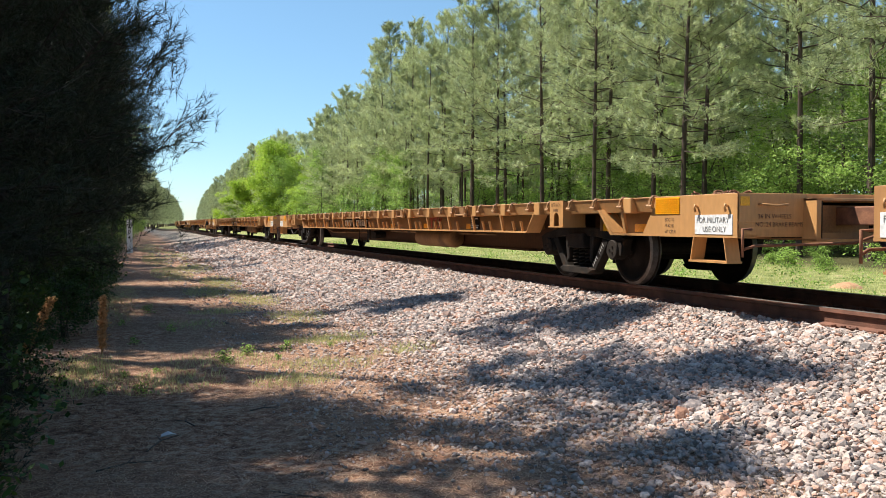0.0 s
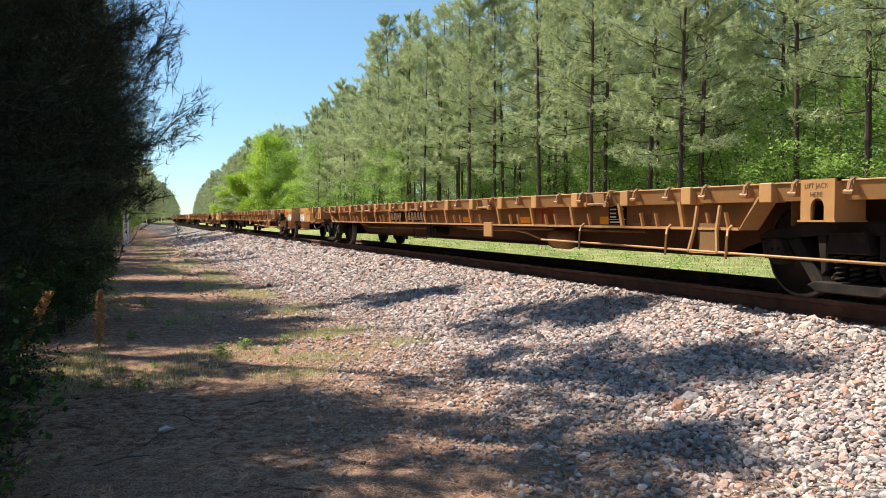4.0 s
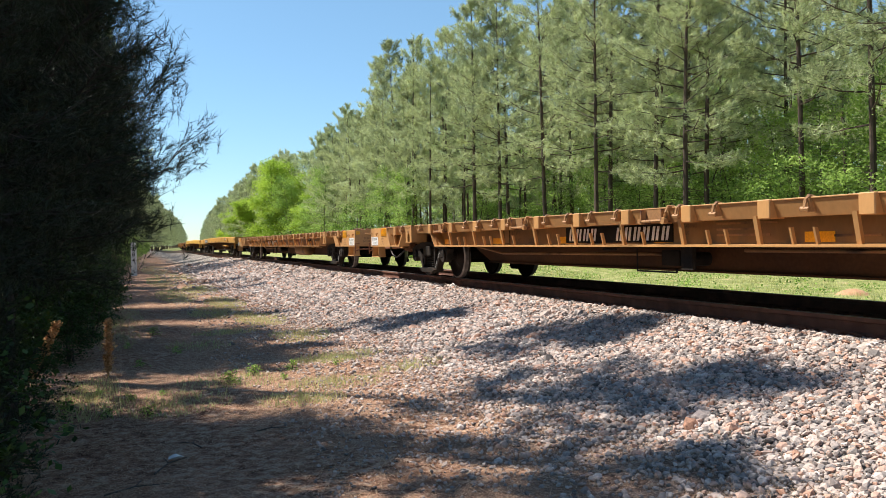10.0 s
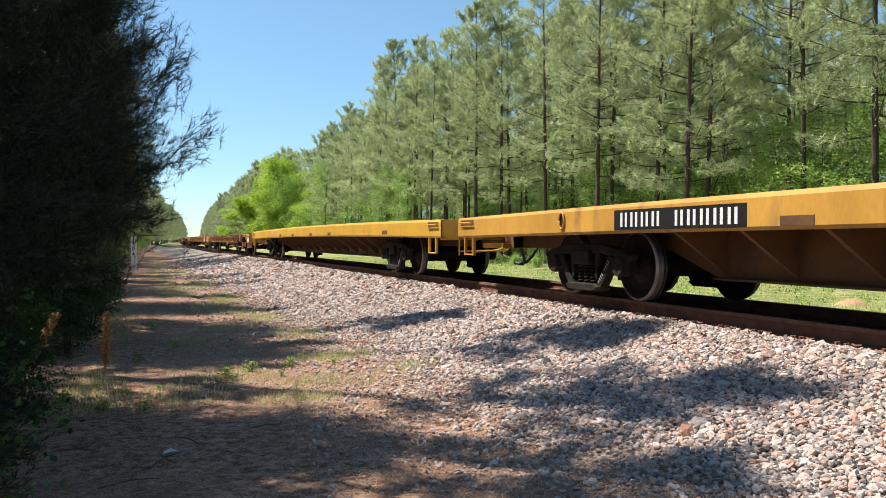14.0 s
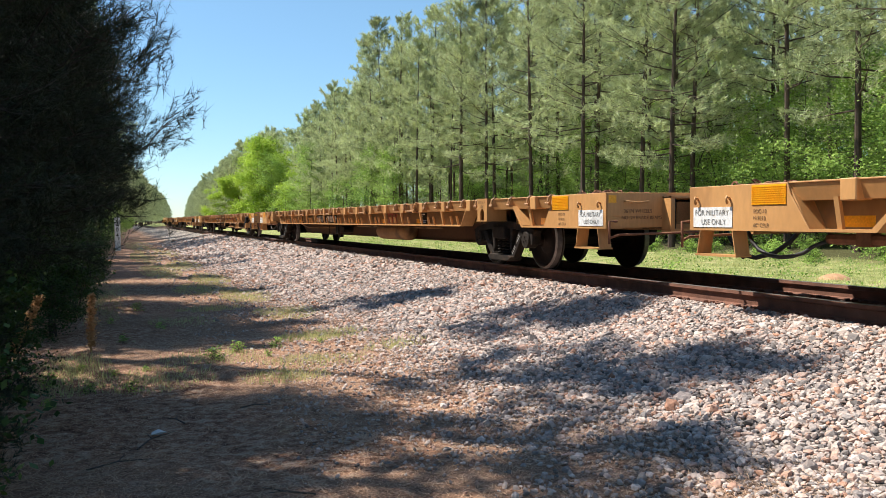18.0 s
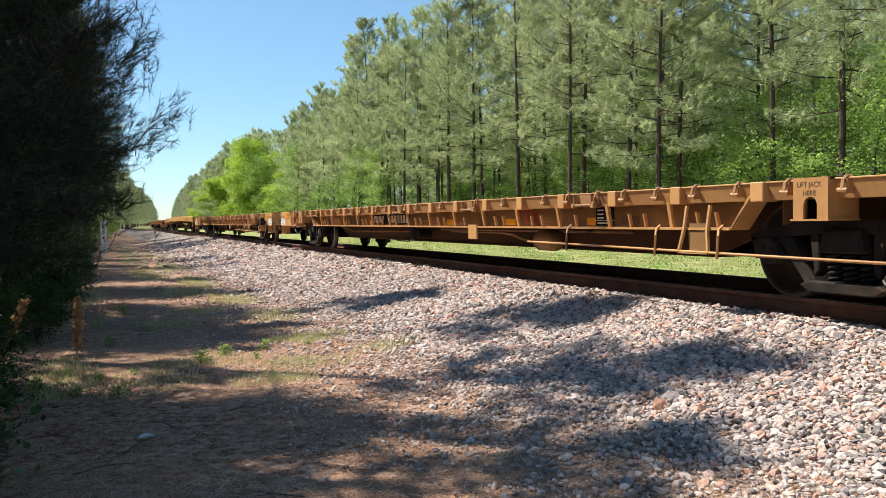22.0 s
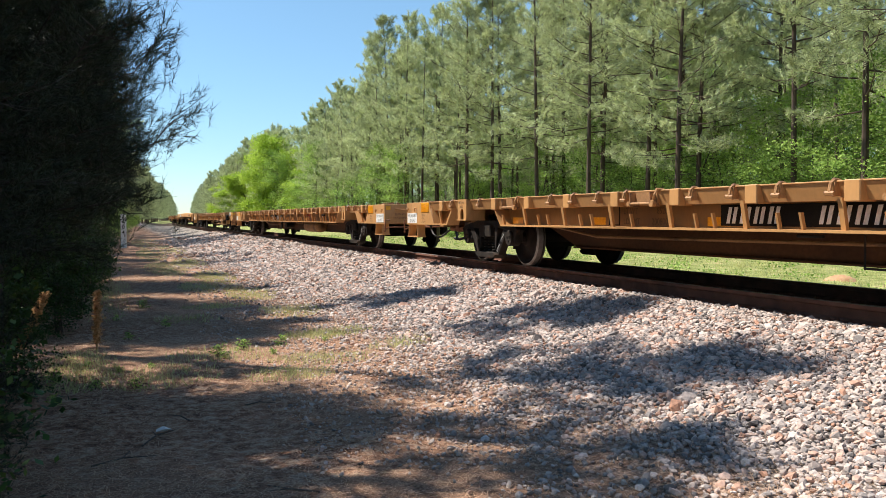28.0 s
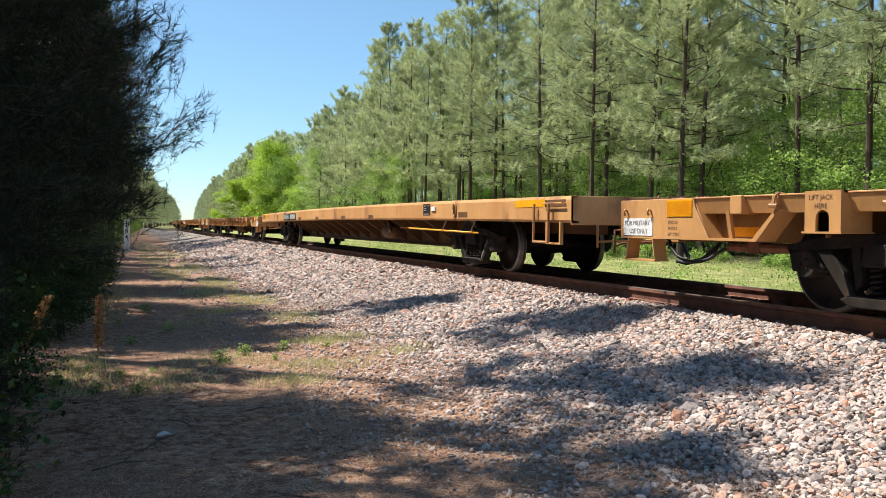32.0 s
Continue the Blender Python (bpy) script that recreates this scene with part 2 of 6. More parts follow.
REFLECT = surface("yellow_reflective_sheet", (0.80, 0.34, 0.01), (0.88, 0.42, 0.015), 5, 0.3, 0, 0.05, 60)
HOOK = surface("scuffed_tan_steel", (0.30, 0.14, 0.05), (0.52, 0.27, 0.10), 7, 0.6, 0, 0.2, 50, (0.12, 0.055, 0.03), (0.5, 0.62), 9)
GREY_MARK = surface("worn_grey_paint", (0.20, 0.19, 0.18), (0.30, 0.29, 0.27), 4, 0.7, 0, 0.1, 40)
RED = surface("red_emblem_paint", (0.30, 0.03, 0.02), (0.38, 0.05, 0.03), 5, 0.5, 0, 0.05, 50)
WOOD = surface("weathered_tie_wood", (0.06, 0.045, 0.035), (0.13, 0.10, 0.075), 3, 0.9, 0, 0.6, 60, stretch=(1, 12, 12))
DECKING = surface("weathered_deck_boards", (0.12, 0.08, 0.05), (0.22, 0.16, 0.10), 3, 0.9, 0, 0.4, 60, stretch=(2, 14, 1))
BARK = surface("pine_bark", (0.045, 0.030, 0.022), (0.115, 0.074, 0.052), 7, 0.95, 0, 0.9, 30, stretch=(1, 1, 0.25))
TWIG = surface("bare_twig_bark", (0.06, 0.045, 0.035), (0.12, 0.09, 0.07), 9, 0.95, 0, 0.4, 40)
NEEDLE = foliage("pine_needles", (0.12, 0.155, 0.068), (0.64, 0.69, 0.38), 0.25, 0.45, 0.7)
# the near wood's shade is put into these darker needle colours
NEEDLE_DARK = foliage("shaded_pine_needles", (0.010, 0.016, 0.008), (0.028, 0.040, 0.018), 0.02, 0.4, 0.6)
LEAF = foliage("spring_leaves", (0.07, 0.155, 0.026), (0.42, 0.58, 0.14), 0.5, 0.40, 0.5)
# darker leaf colours with the near wood's shade put in
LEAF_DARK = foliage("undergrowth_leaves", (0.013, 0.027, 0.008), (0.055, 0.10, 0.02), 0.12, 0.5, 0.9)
LIME = foliage("fresh_lime_leaves", (0.20, 0.32, 0.03), (0.46, 0.60, 0.08), 0.45, 0.4, 0.3)
BLADE = foliage("grass_blades", (0.19, 0.245, 0.065), (0.58, 0.56, 0.26), 0.35, 0.5, 0.35)
# bark of the near wood, its shade put into the colour
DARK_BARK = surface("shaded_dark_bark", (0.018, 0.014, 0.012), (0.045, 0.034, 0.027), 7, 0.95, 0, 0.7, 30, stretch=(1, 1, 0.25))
STRAW = foliage("dry_pine_straw", (0.23, 0.115, 0.06), (0.58, 0.38, 0.24), 0.1, 0.7, 1.5)
DEAD = foliage("dead_weed", (0.36, 0.19, 0.08), (0.62, 0.38, 0.18), 0.3, 0.6, 3.0)

for paint in (BLACK, CAST, WHEEL, SILL):
    paint.node_tree.nodes["Principled BSDF"].inputs["Specular IOR Level"].default_value = 0.2

# ---------------------------------------------------------------- mesh building


class Build:
    """Collects corners and faces of one part."""

    def __init__(self):
        self.v, self.f = [], []

    def add(self, verts, faces):
        o = len(self.v)
        self.v += [tuple(p) for p in verts]
        self.f += [tuple(i + o for i in q) for q in faces]
        return self

    def box(self, x0, x1, y0, y1, z0, z1):
        return self.prism([(y0, z0), (y1, z0), (y1, z1), (y0, z1)], x0, x1)

    def prism(self, poly, x0, x1):
        """A plate with the outline poly in y and z, between x0 and x1."""
        area = sum(a[0] * b[1] - b[0] * a[1] for a, b in zip(poly, poly[1:] + poly[:1]))
        if area < 0:
            poly = poly[::-1]
        n = len(poly)
        verts = [(x0, *p) for p in poly] + [(x1, *p) for p in poly]
        faces = [tuple(range(n))[::-1], tuple(range(n, 2 * n))]
        faces += [(i, (i + 1) % n, n + (i + 1) % n, n + i) for i in range(n)]
        return self.add(verts, faces)

    def sweep(self, poly, y0, y1):
        """A bar with the outline poly in x and z, from y0 to y1."""
        area = sum(a[0] * b[1] - b[0] * a[1] for a, b in zip(poly, poly[1:] + poly[:1]))
        if area > 0:
            poly = poly[::-1]
        n = len(poly)
        verts = [(p[0], y0, p[1]) for p in poly] + [(p[0], y1, p[1]) for p in poly]
        faces = [tuple(range(n))[::-1], tuple(range(n, 2 * n))]
        faces += [(i, (i + 1) % n, n + (i + 1) % n, n + i) for i in range(n)]
        return self.add(verts, faces)

    def tube(self, path, radii, sides=6):
        path = [Vector(p) for p in path]
        if not isinstance(radii, (list, tuple)):
            radii = [radii] * len(path)
        verts, faces, ref = [], [], None
        for i, p in enumerate(path):
            d = (path[min(i + 1, len(path) - 1)] - path[max(i - 1, 0)]).normalized()
            if ref is None:
                ref = d.orthogonal().normalized()
            ref = (ref - d * ref.dot(d)).normalized()
            other = d.cross(ref)
            for k in range(sides):
                a = 2 * math.pi * k / sides
                verts.append(p + (ref * math.cos(a) + other * math.sin(a)) * radii[i])
        for i in range(len(path) - 1):
            for k in range(sides):
                a, b = i * sides + k, i * sides + (k + 1) % sides
                faces.append((a, b, b + sides, a + sides))
        faces.append(tuple(range(sides))[::-1])
        faces.append(tuple(range(len(verts) - sides, len(verts))))
        return self.add(verts, faces)

    def disc(self, c, r, x0, x1, sides=24):
        """A round plate square to x."""
        ring = [(c[0] + r * math.cos(2 * math.pi * k / sides), c[1] + r * math.sin(2 * math.pi * k / sides)) for k in range(sides)]
        return self.prism(ring, x0, x1)

    def mesh(self, name, material, bevel=0.0, smooth=False):
        me = bpy.data.meshes.new(name)
        me.from_pydata(self.v, [], self.f)
        if bevel:
            bm = bmesh.new()
            bm.from_mesh(me)
            bmesh.ops.bevel(bm, geom=bm.edges[:], offset=bevel, segments=1, affect="EDGES", clamp_overlap=True)
            bm.to_mesh(me)
            bm.free()
        me.materials.append(material)
        if smooth:
            me.shade_smooth()
        me.update()
        return me


def part(name, build, material, parent, label="", bevel=0.0, smooth=False):
    """One mesh object under a thing or a part."""
    me = build if isinstance(build, bpy.types.Mesh) else build.mesh(name, material, bevel, smooth)
    ob = new(name, me)
    ob.parent = parent
    return tagged(ob, label)


def repeat(name, me, parent, places, turn=0.0):
    """Alike parts on one mesh, each at its place."""
    for p in places:
        ob = new(name, me)
        ob.parent = parent
        ob.matrix_basis = pose(*p, 0, 0, turn)


def lettering(text, size, material, parent, m, bold=False, name="lettering"):
    """Painted words as a flat mesh: m puts the words' left foot in the thing's space."""
    cu = bpy.data.curves.new(name, "FONT")
    cu.body, cu.size = text, size
    cu.offset = 0.0012 * size / 0.1 if bold else 0.0
    tmp = bpy.data.objects.new(name, cu)
    me = bpy.data.meshes.new_from_object(tmp)
    me.materials.append(material)
    bpy.data.objects.remove(tmp)
    ob = new(name, me)
    ob.parent = parent
    ob.matrix_basis = m
    return ob


def on_side(y, z, x):
    """Words on the side that faces the near trees: they run towards -y."""
    return Matrix(((0, 0, -1, x), (-1, 0, 0, y), (0, 1, 0, z), (0, 0, 0, 1)))


def on_end(x, z, y):
    """Words on the end that faces -y."""
    return Matrix(((1, 0, 0, x), (0, 0, -1, y), (0, 1, 0, z), (0, 0, 0, 1)))


# ---------------------------------------------------------------- plan of the track
NEAR_RAIL, FAR_RAIL, MID = 6.20, 7.705, 6.952
BEND, RADIUS, BEND_END = 60.0, 2200.0, 204.0   # straight, a wide curve to the right, straight again


def track_at(s):
    """The middle of the track s metres along it: x, y and heading (to the right, radians)."""
    if s < BEND:
        return MID, s, 0.0
    a = (min(s, BEND_END) - BEND) / RADIUS
    x, y = MID + RADIUS * (1 - math.cos(a)), BEND + RADIUS * math.sin(a)
    if s > BEND_END:
        x, y = x + (s - BEND_END) * math.sin(a), y + (s - BEND_END) * math.cos(a)
    return x, y, a


def bend_x(y):
    """How far the corridor has moved to the right at y."""
    if y < BEND:
        return 0.0
    a = min((y - BEND) / RADIUS, (BEND_END - BEND) / RADIUS)
    return RADIUS * (1 - math.cos(a)) + max(0.0, y - BEND_END) * math.tan(a)


def profile(x):
    """Height of the ground across the corridor; the rails' tops lie at 0."""
    return float(np.interp(x, [-60, -8, -1.5, 1.0, 2.6, 3.6, 5.0, 5.7, 6.02, 6.12, 8.1, 9.0, 10.4, 16, 24, 60], [-0.4, -0.62, -0.72, -0.74, -0.71, -0.62, -0.38, -0.215, -0.175, -0.235, -0.23, -0.35, -0.72, -0.78, -0.7, -0.5]))


def ground_z(x, y):
    u = x - bend_x(y)
    rough = 0.05 if u < 3.5 else (0.025 if u < 5.6 else (0.0 if u < 8.2 else 0.06))
    return profile(u) + rough * noise.noise((x * 0.55, y * 0.55, 0.0)) + rough * 0.5 * noise.noise((x * 1.9, y * 1.9, 3.0))


# ---------------------------------------------------------------- ground and track
def make_ground():
    xs = sorted(set([round(v, 2) for v in np.concatenate([np.linspace(-900, -60, 12), np.linspace(-60, -4, 15), np.arange(-4, 9.2, 0.22), np.linspace(9.2, 26, 30), np.linspace(26, 60, 10), np.linspace(60, 900, 12)])]))
    ys = sorted(set([round(v, 2) for v in np.concatenate([np.linspace(-300, -10, 12), np.arange(-10, 26, 0.25), np.arange(26, 80, 1.0), np.linspace(80, 320, 40), np.linspace(320, 2500, 14)])]))
    verts = [(x + bend_x(y), y, ground_z(x + bend_x(y), y)) for y in ys for x in xs]
    w = len(xs)
    faces = [(j * w + i, j * w + i + 1, (j + 1) * w + i + 1, (j + 1) * w + i) for j in range(len(ys) - 1) for i in range(w - 1)]
    me = bpy.data.meshes.new("ground")
    me.from_pydata(verts, [], faces)
    me.materials.append(GROUND)
    me.shade_smooth()
    tagged(new("ground", me), "pine straw and dirt verge, ballast bed and grassy strip", "ground", kind="structure")


make_ground()


def rail_mesh(name, s0, s1, off, top):
    """A flat-bottomed rail along the track; top: only its worn running face."""
    prof = [(-0.036, 0.002), (0.036, 0.002), (0.036, -0.002), (-0.036, -0.002)] if top else [
        (-0.037, 0), (-0.040, -0.035), (-0.010, -0.05), (-0.009, -0.135), (-0.07, -0.155), (-0.07, -0.17), (0.07, -0.17), (0.07, -0.155), (0.009, -0.135), (0.010, -0.05), (0.040, -0.035), (0.037, 0)]
    steps = [s0 + (s1 - s0) * k / 90 for k in range(91)]
    b = Build()
    n = len(prof)
    verts = []
    for s in steps:
        x, y, a = track_at(s)
        for px, pz in prof:
            verts.append((x + (off + px) * math.cos(a), y - (off + px) * math.sin(a), pz))
    faces = [(k * n + i, k * n + (i + 1) % n, (k + 1) * n + (i + 1) % n, (k + 1) * n + i) for k in range(90) for i in range(n)]
    b.add(verts, faces)
    return b


def make_track():
    root = tagged(new("railway_track"), "rusty steel rails on wooden ties in crushed stone", "railway track", kind="structure")
    for off in (NEAR_RAIL - MID, FAR_RAIL - MID):
        r = part("rail", rail_mesh("rail", -120, 420, off, False), RAIL_RUST, root, "rusted brown steel rail")
        part("running_face", rail_mesh("running_face", -120, 420, off, True), RAIL_TOP, r, "bright worn rail head")
    tie = Build().box(-1.3, 1.3, -0.115, 0.115, -0.40, -0.225).mesh("sleeper", WOOD, 0.012)
    plate = Build().box(-0.18, 0.18, -0.09, 0.09, -0.226, -0.168)
    for sx in (-0.13, -0.095, 0.095, 0.13):
        for sy in (-0.055, 0.055):
            plate.box(sx - 0.014, sx + 0.014, sy - 0.014, sy + 0.014, -0.17, -0.135)
    plate = plate.mesh("tie_plate", RAIL_RUST, 0.003)
    clip = Build()
    for sx in (-1, 1):
        clip.tube([(sx * 0.075, -0.19, -0.15), (sx * 0.10, -0.20, -0.145), (sx * 0.115, -0.15, -0.15), (sx * 0.10, -0.10, -0.145), (sx * 0.07, -0.11, -0.145)], 0.012, 5)
    clip = clip.mesh("rail_anchor", RAIL_RUST)
    rng = random.Random(4)
    for k in range(-16, 130):
        s = k * 0.55 + rng.uniform(-0.03, 0.03)
        x, y, a = track_at(s)
        ob = new("sleeper", tie)
        ob.parent = root
        ob.matrix_basis = pose(x, y, rng.uniform(-0.006, 0.004), 0, 0, -math.degrees(a) + rng.uniform(-1, 1))
        for off in (NEAR_RAIL - MID, FAR_RAIL - MID):
            for me, nm in ((plate, "tie_plate"), (clip, "rail_anchor")):
                if s > 45 and nm == "rail_anchor":
                    continue
                ob = new(nm, me)
                ob.parent = root
                ob.matrix_basis = pose(x + off * math.cos(a), y - off * math.sin(a), 0, 0, 0, -math.degrees(a))


# ---------------------------------------------------------------- rail cars
HALF = 13.367           # half of a tan car's body
W = 1.372               # half of its width
TRUCK = 9.77            # truck centre from the car's middle
PITCH, GAP = 28.35, 1.6166


def wheelset_mesh():
    b = Build()
    rim = []
    for sgn in (-1, 1):
        prof = [(0.0, 0.42), (0.02, 0.457), (0.095, 0.462), (0.105, 0.485), (0.125, 0.485), (0.135, 0.44), (0.115, 0.40), (0.085, 0.36), (0.075, 0.20), (0.10, 0.14), (0.15, 0.115), (0.15, 0.0)]
        prof = [(0.69 + 0.135 - p[0], p[1]) for p in prof]
        outer = [(0.69 + 0.135, 0.42), (0.69 + 0.115, 0.38), (0.69 + 0.07, 0.35), (0.69 + 0.062, 0.22), (0.69 + 0.12, 0.13), (0.69 + 0.15, 0.11), (0.69 + 0.15, 0.0)]
        ring = outer[::-1] + prof
        n = 26
        verts = [(sgn * x, r * math.cos(2 * math.pi * k / n), r * math.sin(2 * math.pi * k / n)) for k in range(n) for x, r in ring]
        m = len(ring)
        faces = []
        for k in range(n):
            for i in range(m - 1):
                q = (k * m + i, k * m + i + 1, ((k + 1) % n) * m + i + 1, ((k + 1) % n) * m + i)
                faces.append(q if sgn < 0 else q[::-1])
        b.add(verts, faces)
    b.tube([(-1.12, 0, 0), (1.12, 0, 0)], 0.075, 12)
    for k in range(3):          # end-cap bolts turn with the axle
        a = 2 * math.pi * k / 3
        for sx in (-1, 1):
            b.tube([(sx * 1.12, 0.045 * math.cos(a), 0.045 * math.sin(a)), (sx * 1.145, 0.045 * math.cos(a), 0.045 * math.sin(a))], 0.014, 6)
    me = b.mesh("wheelset", WHEEL)
    me.materials.append(TREAD)
    me.materials.append(RIM)
    for p in me.polygons:
        c = p.center
        rad = math.hypot(c.y, c.z)
        if rad > 0.44 and 0.70 < abs(c.x) < 0.82 and abs(p.normal.x) < 0.3:
            p.material_index = 1
        if 0.425 < rad < 0.46 and abs(c.x) > 0.80:
            p.material_index = 2
        p.use_smooth = rad > 0.2
    return me


WHEELSET = wheelset_mesh()


def side_frame(sgn):
    """A cast side frame with its two windows and spring opening, outside the wheels."""
    b = Build()
    x0, x1 = sgn * 0.97, sgn * 1.10
    lo, hi = min(x0, x1), max(x0, x1)
    top = [(-1.16, 0.60), (-1.0, 0.66), (-0.45, 0.74), (0.45, 0.74), (1.0, 0.66), (1.16, 0.60), (1.12, 0.54), (0.95, 0.56), (0.42, 0.62), (-0.42, 0.62), (-0.95, 0.56), (-1.12, 0.54)]
    b.prism(top, lo, hi)
    for s in (-1, 1):
        b.prism([(s * 0.78, 0.57), (s * 0.62, 0.60), (s * 0.30, 0.17), (s * 0.42, 0.14)], lo, hi)        # diagonal
        b.prism([(s * 0.40, 0.63), (s * 0.28, 0.63), (s * 0.28, 0.30), (s * 0.34, 0.24)], lo, hi)        # column
        b.prism([(s * 1.14, 0.60), (s * 1.08, 0.38), (s * 1.02, 0.38), (s * 0.98, 0.58)], lo, hi)        # pedestal
        b.prism([(s * 0.80, 0.58), (s * 0.70, 0.42), (s * 0.76, 0.38), (s * 0.84, 0.56)], lo, hi)
    b.prism([(-0.46, 0.17), (-0.34, 0.11), (0.34, 0.11), (0.46, 0.17), (0.36, 0.21), (-0.36, 0.21)], sgn * 0.93 if sgn > 0 else sgn * 1.16, sgn * 1.16 if sgn > 0 else sgn * 0.93)
    return b


def make_truck(car, y0):
    root = new("truck")
    root.parent = car
    root.matrix_basis = pose(0, y0, 0)
    tagged(root, "grimy cast steel truck")
    for s in (-1, 1):
        part("side_frame", side_frame(s), CAST, root, bevel=0.012)
        spring = Build()
        for cy in (-0.17, 0.0, 0.17):
            pts = [(s * 1.03 + 0.055 * math.cos(a), cy + 0.055 * math.sin(a), 0.21 + 0.25 * k / 30) for k in range(31) for a in [k * math.pi / 3]]
            spring.tube(pts, 0.016, 4)
        part("spring_nest", spring, CAST, root, "coil springs", smooth=True)
        for yy in (-0.889, 0.889):
            part("bearing_cap", Build().disc((yy, 0.457), 0.13, min(s * 0.95, s * 1.13), max(s * 0.95, s * 1.13), 14), CAST, root, bevel=0.012)
    # dark plates added behind the springs, standing for the shade there
    for s in (-1, 1):
        part("spring_plate", Build().box(min(s * 0.90, s * 0.92), max(s * 0.90, s * 0.92), -0.29, 0.29, 0.18, 0.62), CAST, root)
    part("bolster", Build().prism([(-0.24, 0.46), (0.24, 0.46), (0.2, 0.66), (-0.2, 0.66)], -1.16, 1.16), CAST, root, bevel=0.015)
    for yy in (-0.42, 0.42):
        beam = Build().box(-0.75, 0.75, yy - 0.05, yy + 0.05, 0.30, 0.38)
        for s in (-1, 1):
            beam.box(s * 0.75 - 0.06, s * 0.75 + 0.06, yy - 0.07 if yy < 0 else yy - 0.02, yy + 0.02 if yy < 0 else yy + 0.07, 0.26, 0.52)
        part("brake_beam", beam, CAST, root)
    for yy in (-0.889, 0.889):
        w = new("wheelset", WHEELSET)
        w.parent = root
        w.matrix_basis = pose(0, yy, 0.457)
        tagged(w, "steel wheels on an axle, bright treads")
    # unreadable number cast white on the frame
    num = Build()
    for i in range(9):
        if i == 4:
            continue
        t0 = 0.12 + 0.085 * i
        y, z = -0.33 - 0.36 * t0, 0.20 + 0.40 * t0
        num.prism([(y, z), (y - 0.012, z + 0.014), (y - 0.04, z - 0.02), (y - 0.028, z - 0.034)], -1.104, -1.1015)
    tagged(part("frame_marks", num, GREY_MARK, root), "row of small worn bars", kind="stuff")


def make_tan_car(brake_end, high_sign=False):
    """A long tan flat car; its near end (-y) leads. brake_end: hand brake and brake rods on the near half. high_sign: the sign up beside the stand."""
    car = tagged(new("flat_car"), "long tan steel flat car with side hooks" + (" and a hand-brake stand" if brake_end else ", empty deck"), "rail car", "cars of the train")
    T, L = 1.0945, 0.653
    J0 = ((3.48, 3.86), (3.00, 3.40))       # jacking pads from the near and the far end

    def ends():
        return ((-1, J0[0]), (1, J0[1]))

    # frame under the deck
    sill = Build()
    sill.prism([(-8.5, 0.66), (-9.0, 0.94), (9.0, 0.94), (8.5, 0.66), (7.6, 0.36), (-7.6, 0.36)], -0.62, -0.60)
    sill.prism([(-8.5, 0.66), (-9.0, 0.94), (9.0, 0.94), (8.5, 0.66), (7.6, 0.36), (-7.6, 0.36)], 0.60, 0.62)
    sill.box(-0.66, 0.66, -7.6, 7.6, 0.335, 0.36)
    part("centre_sill", sill, SILL, car, "stained tan fish-belly sill, its shade put in the colour", bevel=0.004)
    part("draft_sill", Build().box(-0.33, 0.33, -HALF + 0.02, -8.9, 0.62, 0.98), TAN_DIRTY, car)
    part("draft_sill", Build().box(-0.33, 0.33, 8.9, HALF - 0.02, 0.62, 0.98), TAN_DIRTY, car)
    deck = part("deck", Build().box(-W + 0.12, W - 0.12, -HALF + 0.02, HALF - 0.02, 1.02, 1.052), DECKING, car, "weathered deck")
    cross = Build()
    for k in range(-9, 10):
        cross.prism([(k * 1.3 - 0.006, 0.70), (k * 1.3 + 0.006, 0.70), (k * 1.3 + 0.006, 1.02), (k * 1.3 - 0.006, 1.02)], -1.14, -0.62)
        cross.prism([(k * 1.3 - 0.006, 0.70), (k * 1.3 + 0.006, 0.70), (k * 1.3 + 0.006, 1.02), (k * 1.3 - 0.006, 1.02)], 0.62, 1.14)
    tagged(part("floor_framing", cross, TAN_DIRTY, car), kind="stuff")

    for s in (-1, 1):
        X = lambda a, b: (min(s * a, s * b), max(s * a, s * b))
        # upper chord: a proud band the whole length between the end plates
        band = Build()
        band.sweep([(s * (W - 0.05), T - 0.013), (s * (W - 0.03), T - 0.013), (s * (W - 0.08), 0.925), (s * (W - 0.10), 0.925)], -HALF + 1.36, HALF - 1.36)
        xa, xb = X(W - 0.20, W - 0.022)
        band.box(xa, xb, -HALF + 1.36, HALF - 1.36, T - 0.014, T + 0.002)
        part("top_chord", band, TAN, car, "tan top chord", bevel=0.004)
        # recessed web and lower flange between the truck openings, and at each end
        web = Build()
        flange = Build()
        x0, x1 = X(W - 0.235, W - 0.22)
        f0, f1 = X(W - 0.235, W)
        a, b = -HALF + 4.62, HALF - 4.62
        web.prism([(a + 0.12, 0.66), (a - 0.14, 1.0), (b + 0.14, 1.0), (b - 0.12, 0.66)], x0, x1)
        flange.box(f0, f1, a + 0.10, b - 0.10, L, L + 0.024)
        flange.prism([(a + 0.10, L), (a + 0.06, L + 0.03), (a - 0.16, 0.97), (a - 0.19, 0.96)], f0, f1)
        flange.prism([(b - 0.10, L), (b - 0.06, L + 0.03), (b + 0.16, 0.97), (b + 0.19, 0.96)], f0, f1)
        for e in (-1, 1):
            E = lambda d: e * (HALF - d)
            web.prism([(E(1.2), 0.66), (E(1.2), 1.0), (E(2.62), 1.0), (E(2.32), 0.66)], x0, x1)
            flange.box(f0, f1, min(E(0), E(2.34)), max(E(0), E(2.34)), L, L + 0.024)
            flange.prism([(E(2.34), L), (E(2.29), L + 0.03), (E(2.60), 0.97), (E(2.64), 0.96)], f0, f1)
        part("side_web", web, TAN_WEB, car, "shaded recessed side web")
        part("lower_flange", flange, TAN, car)
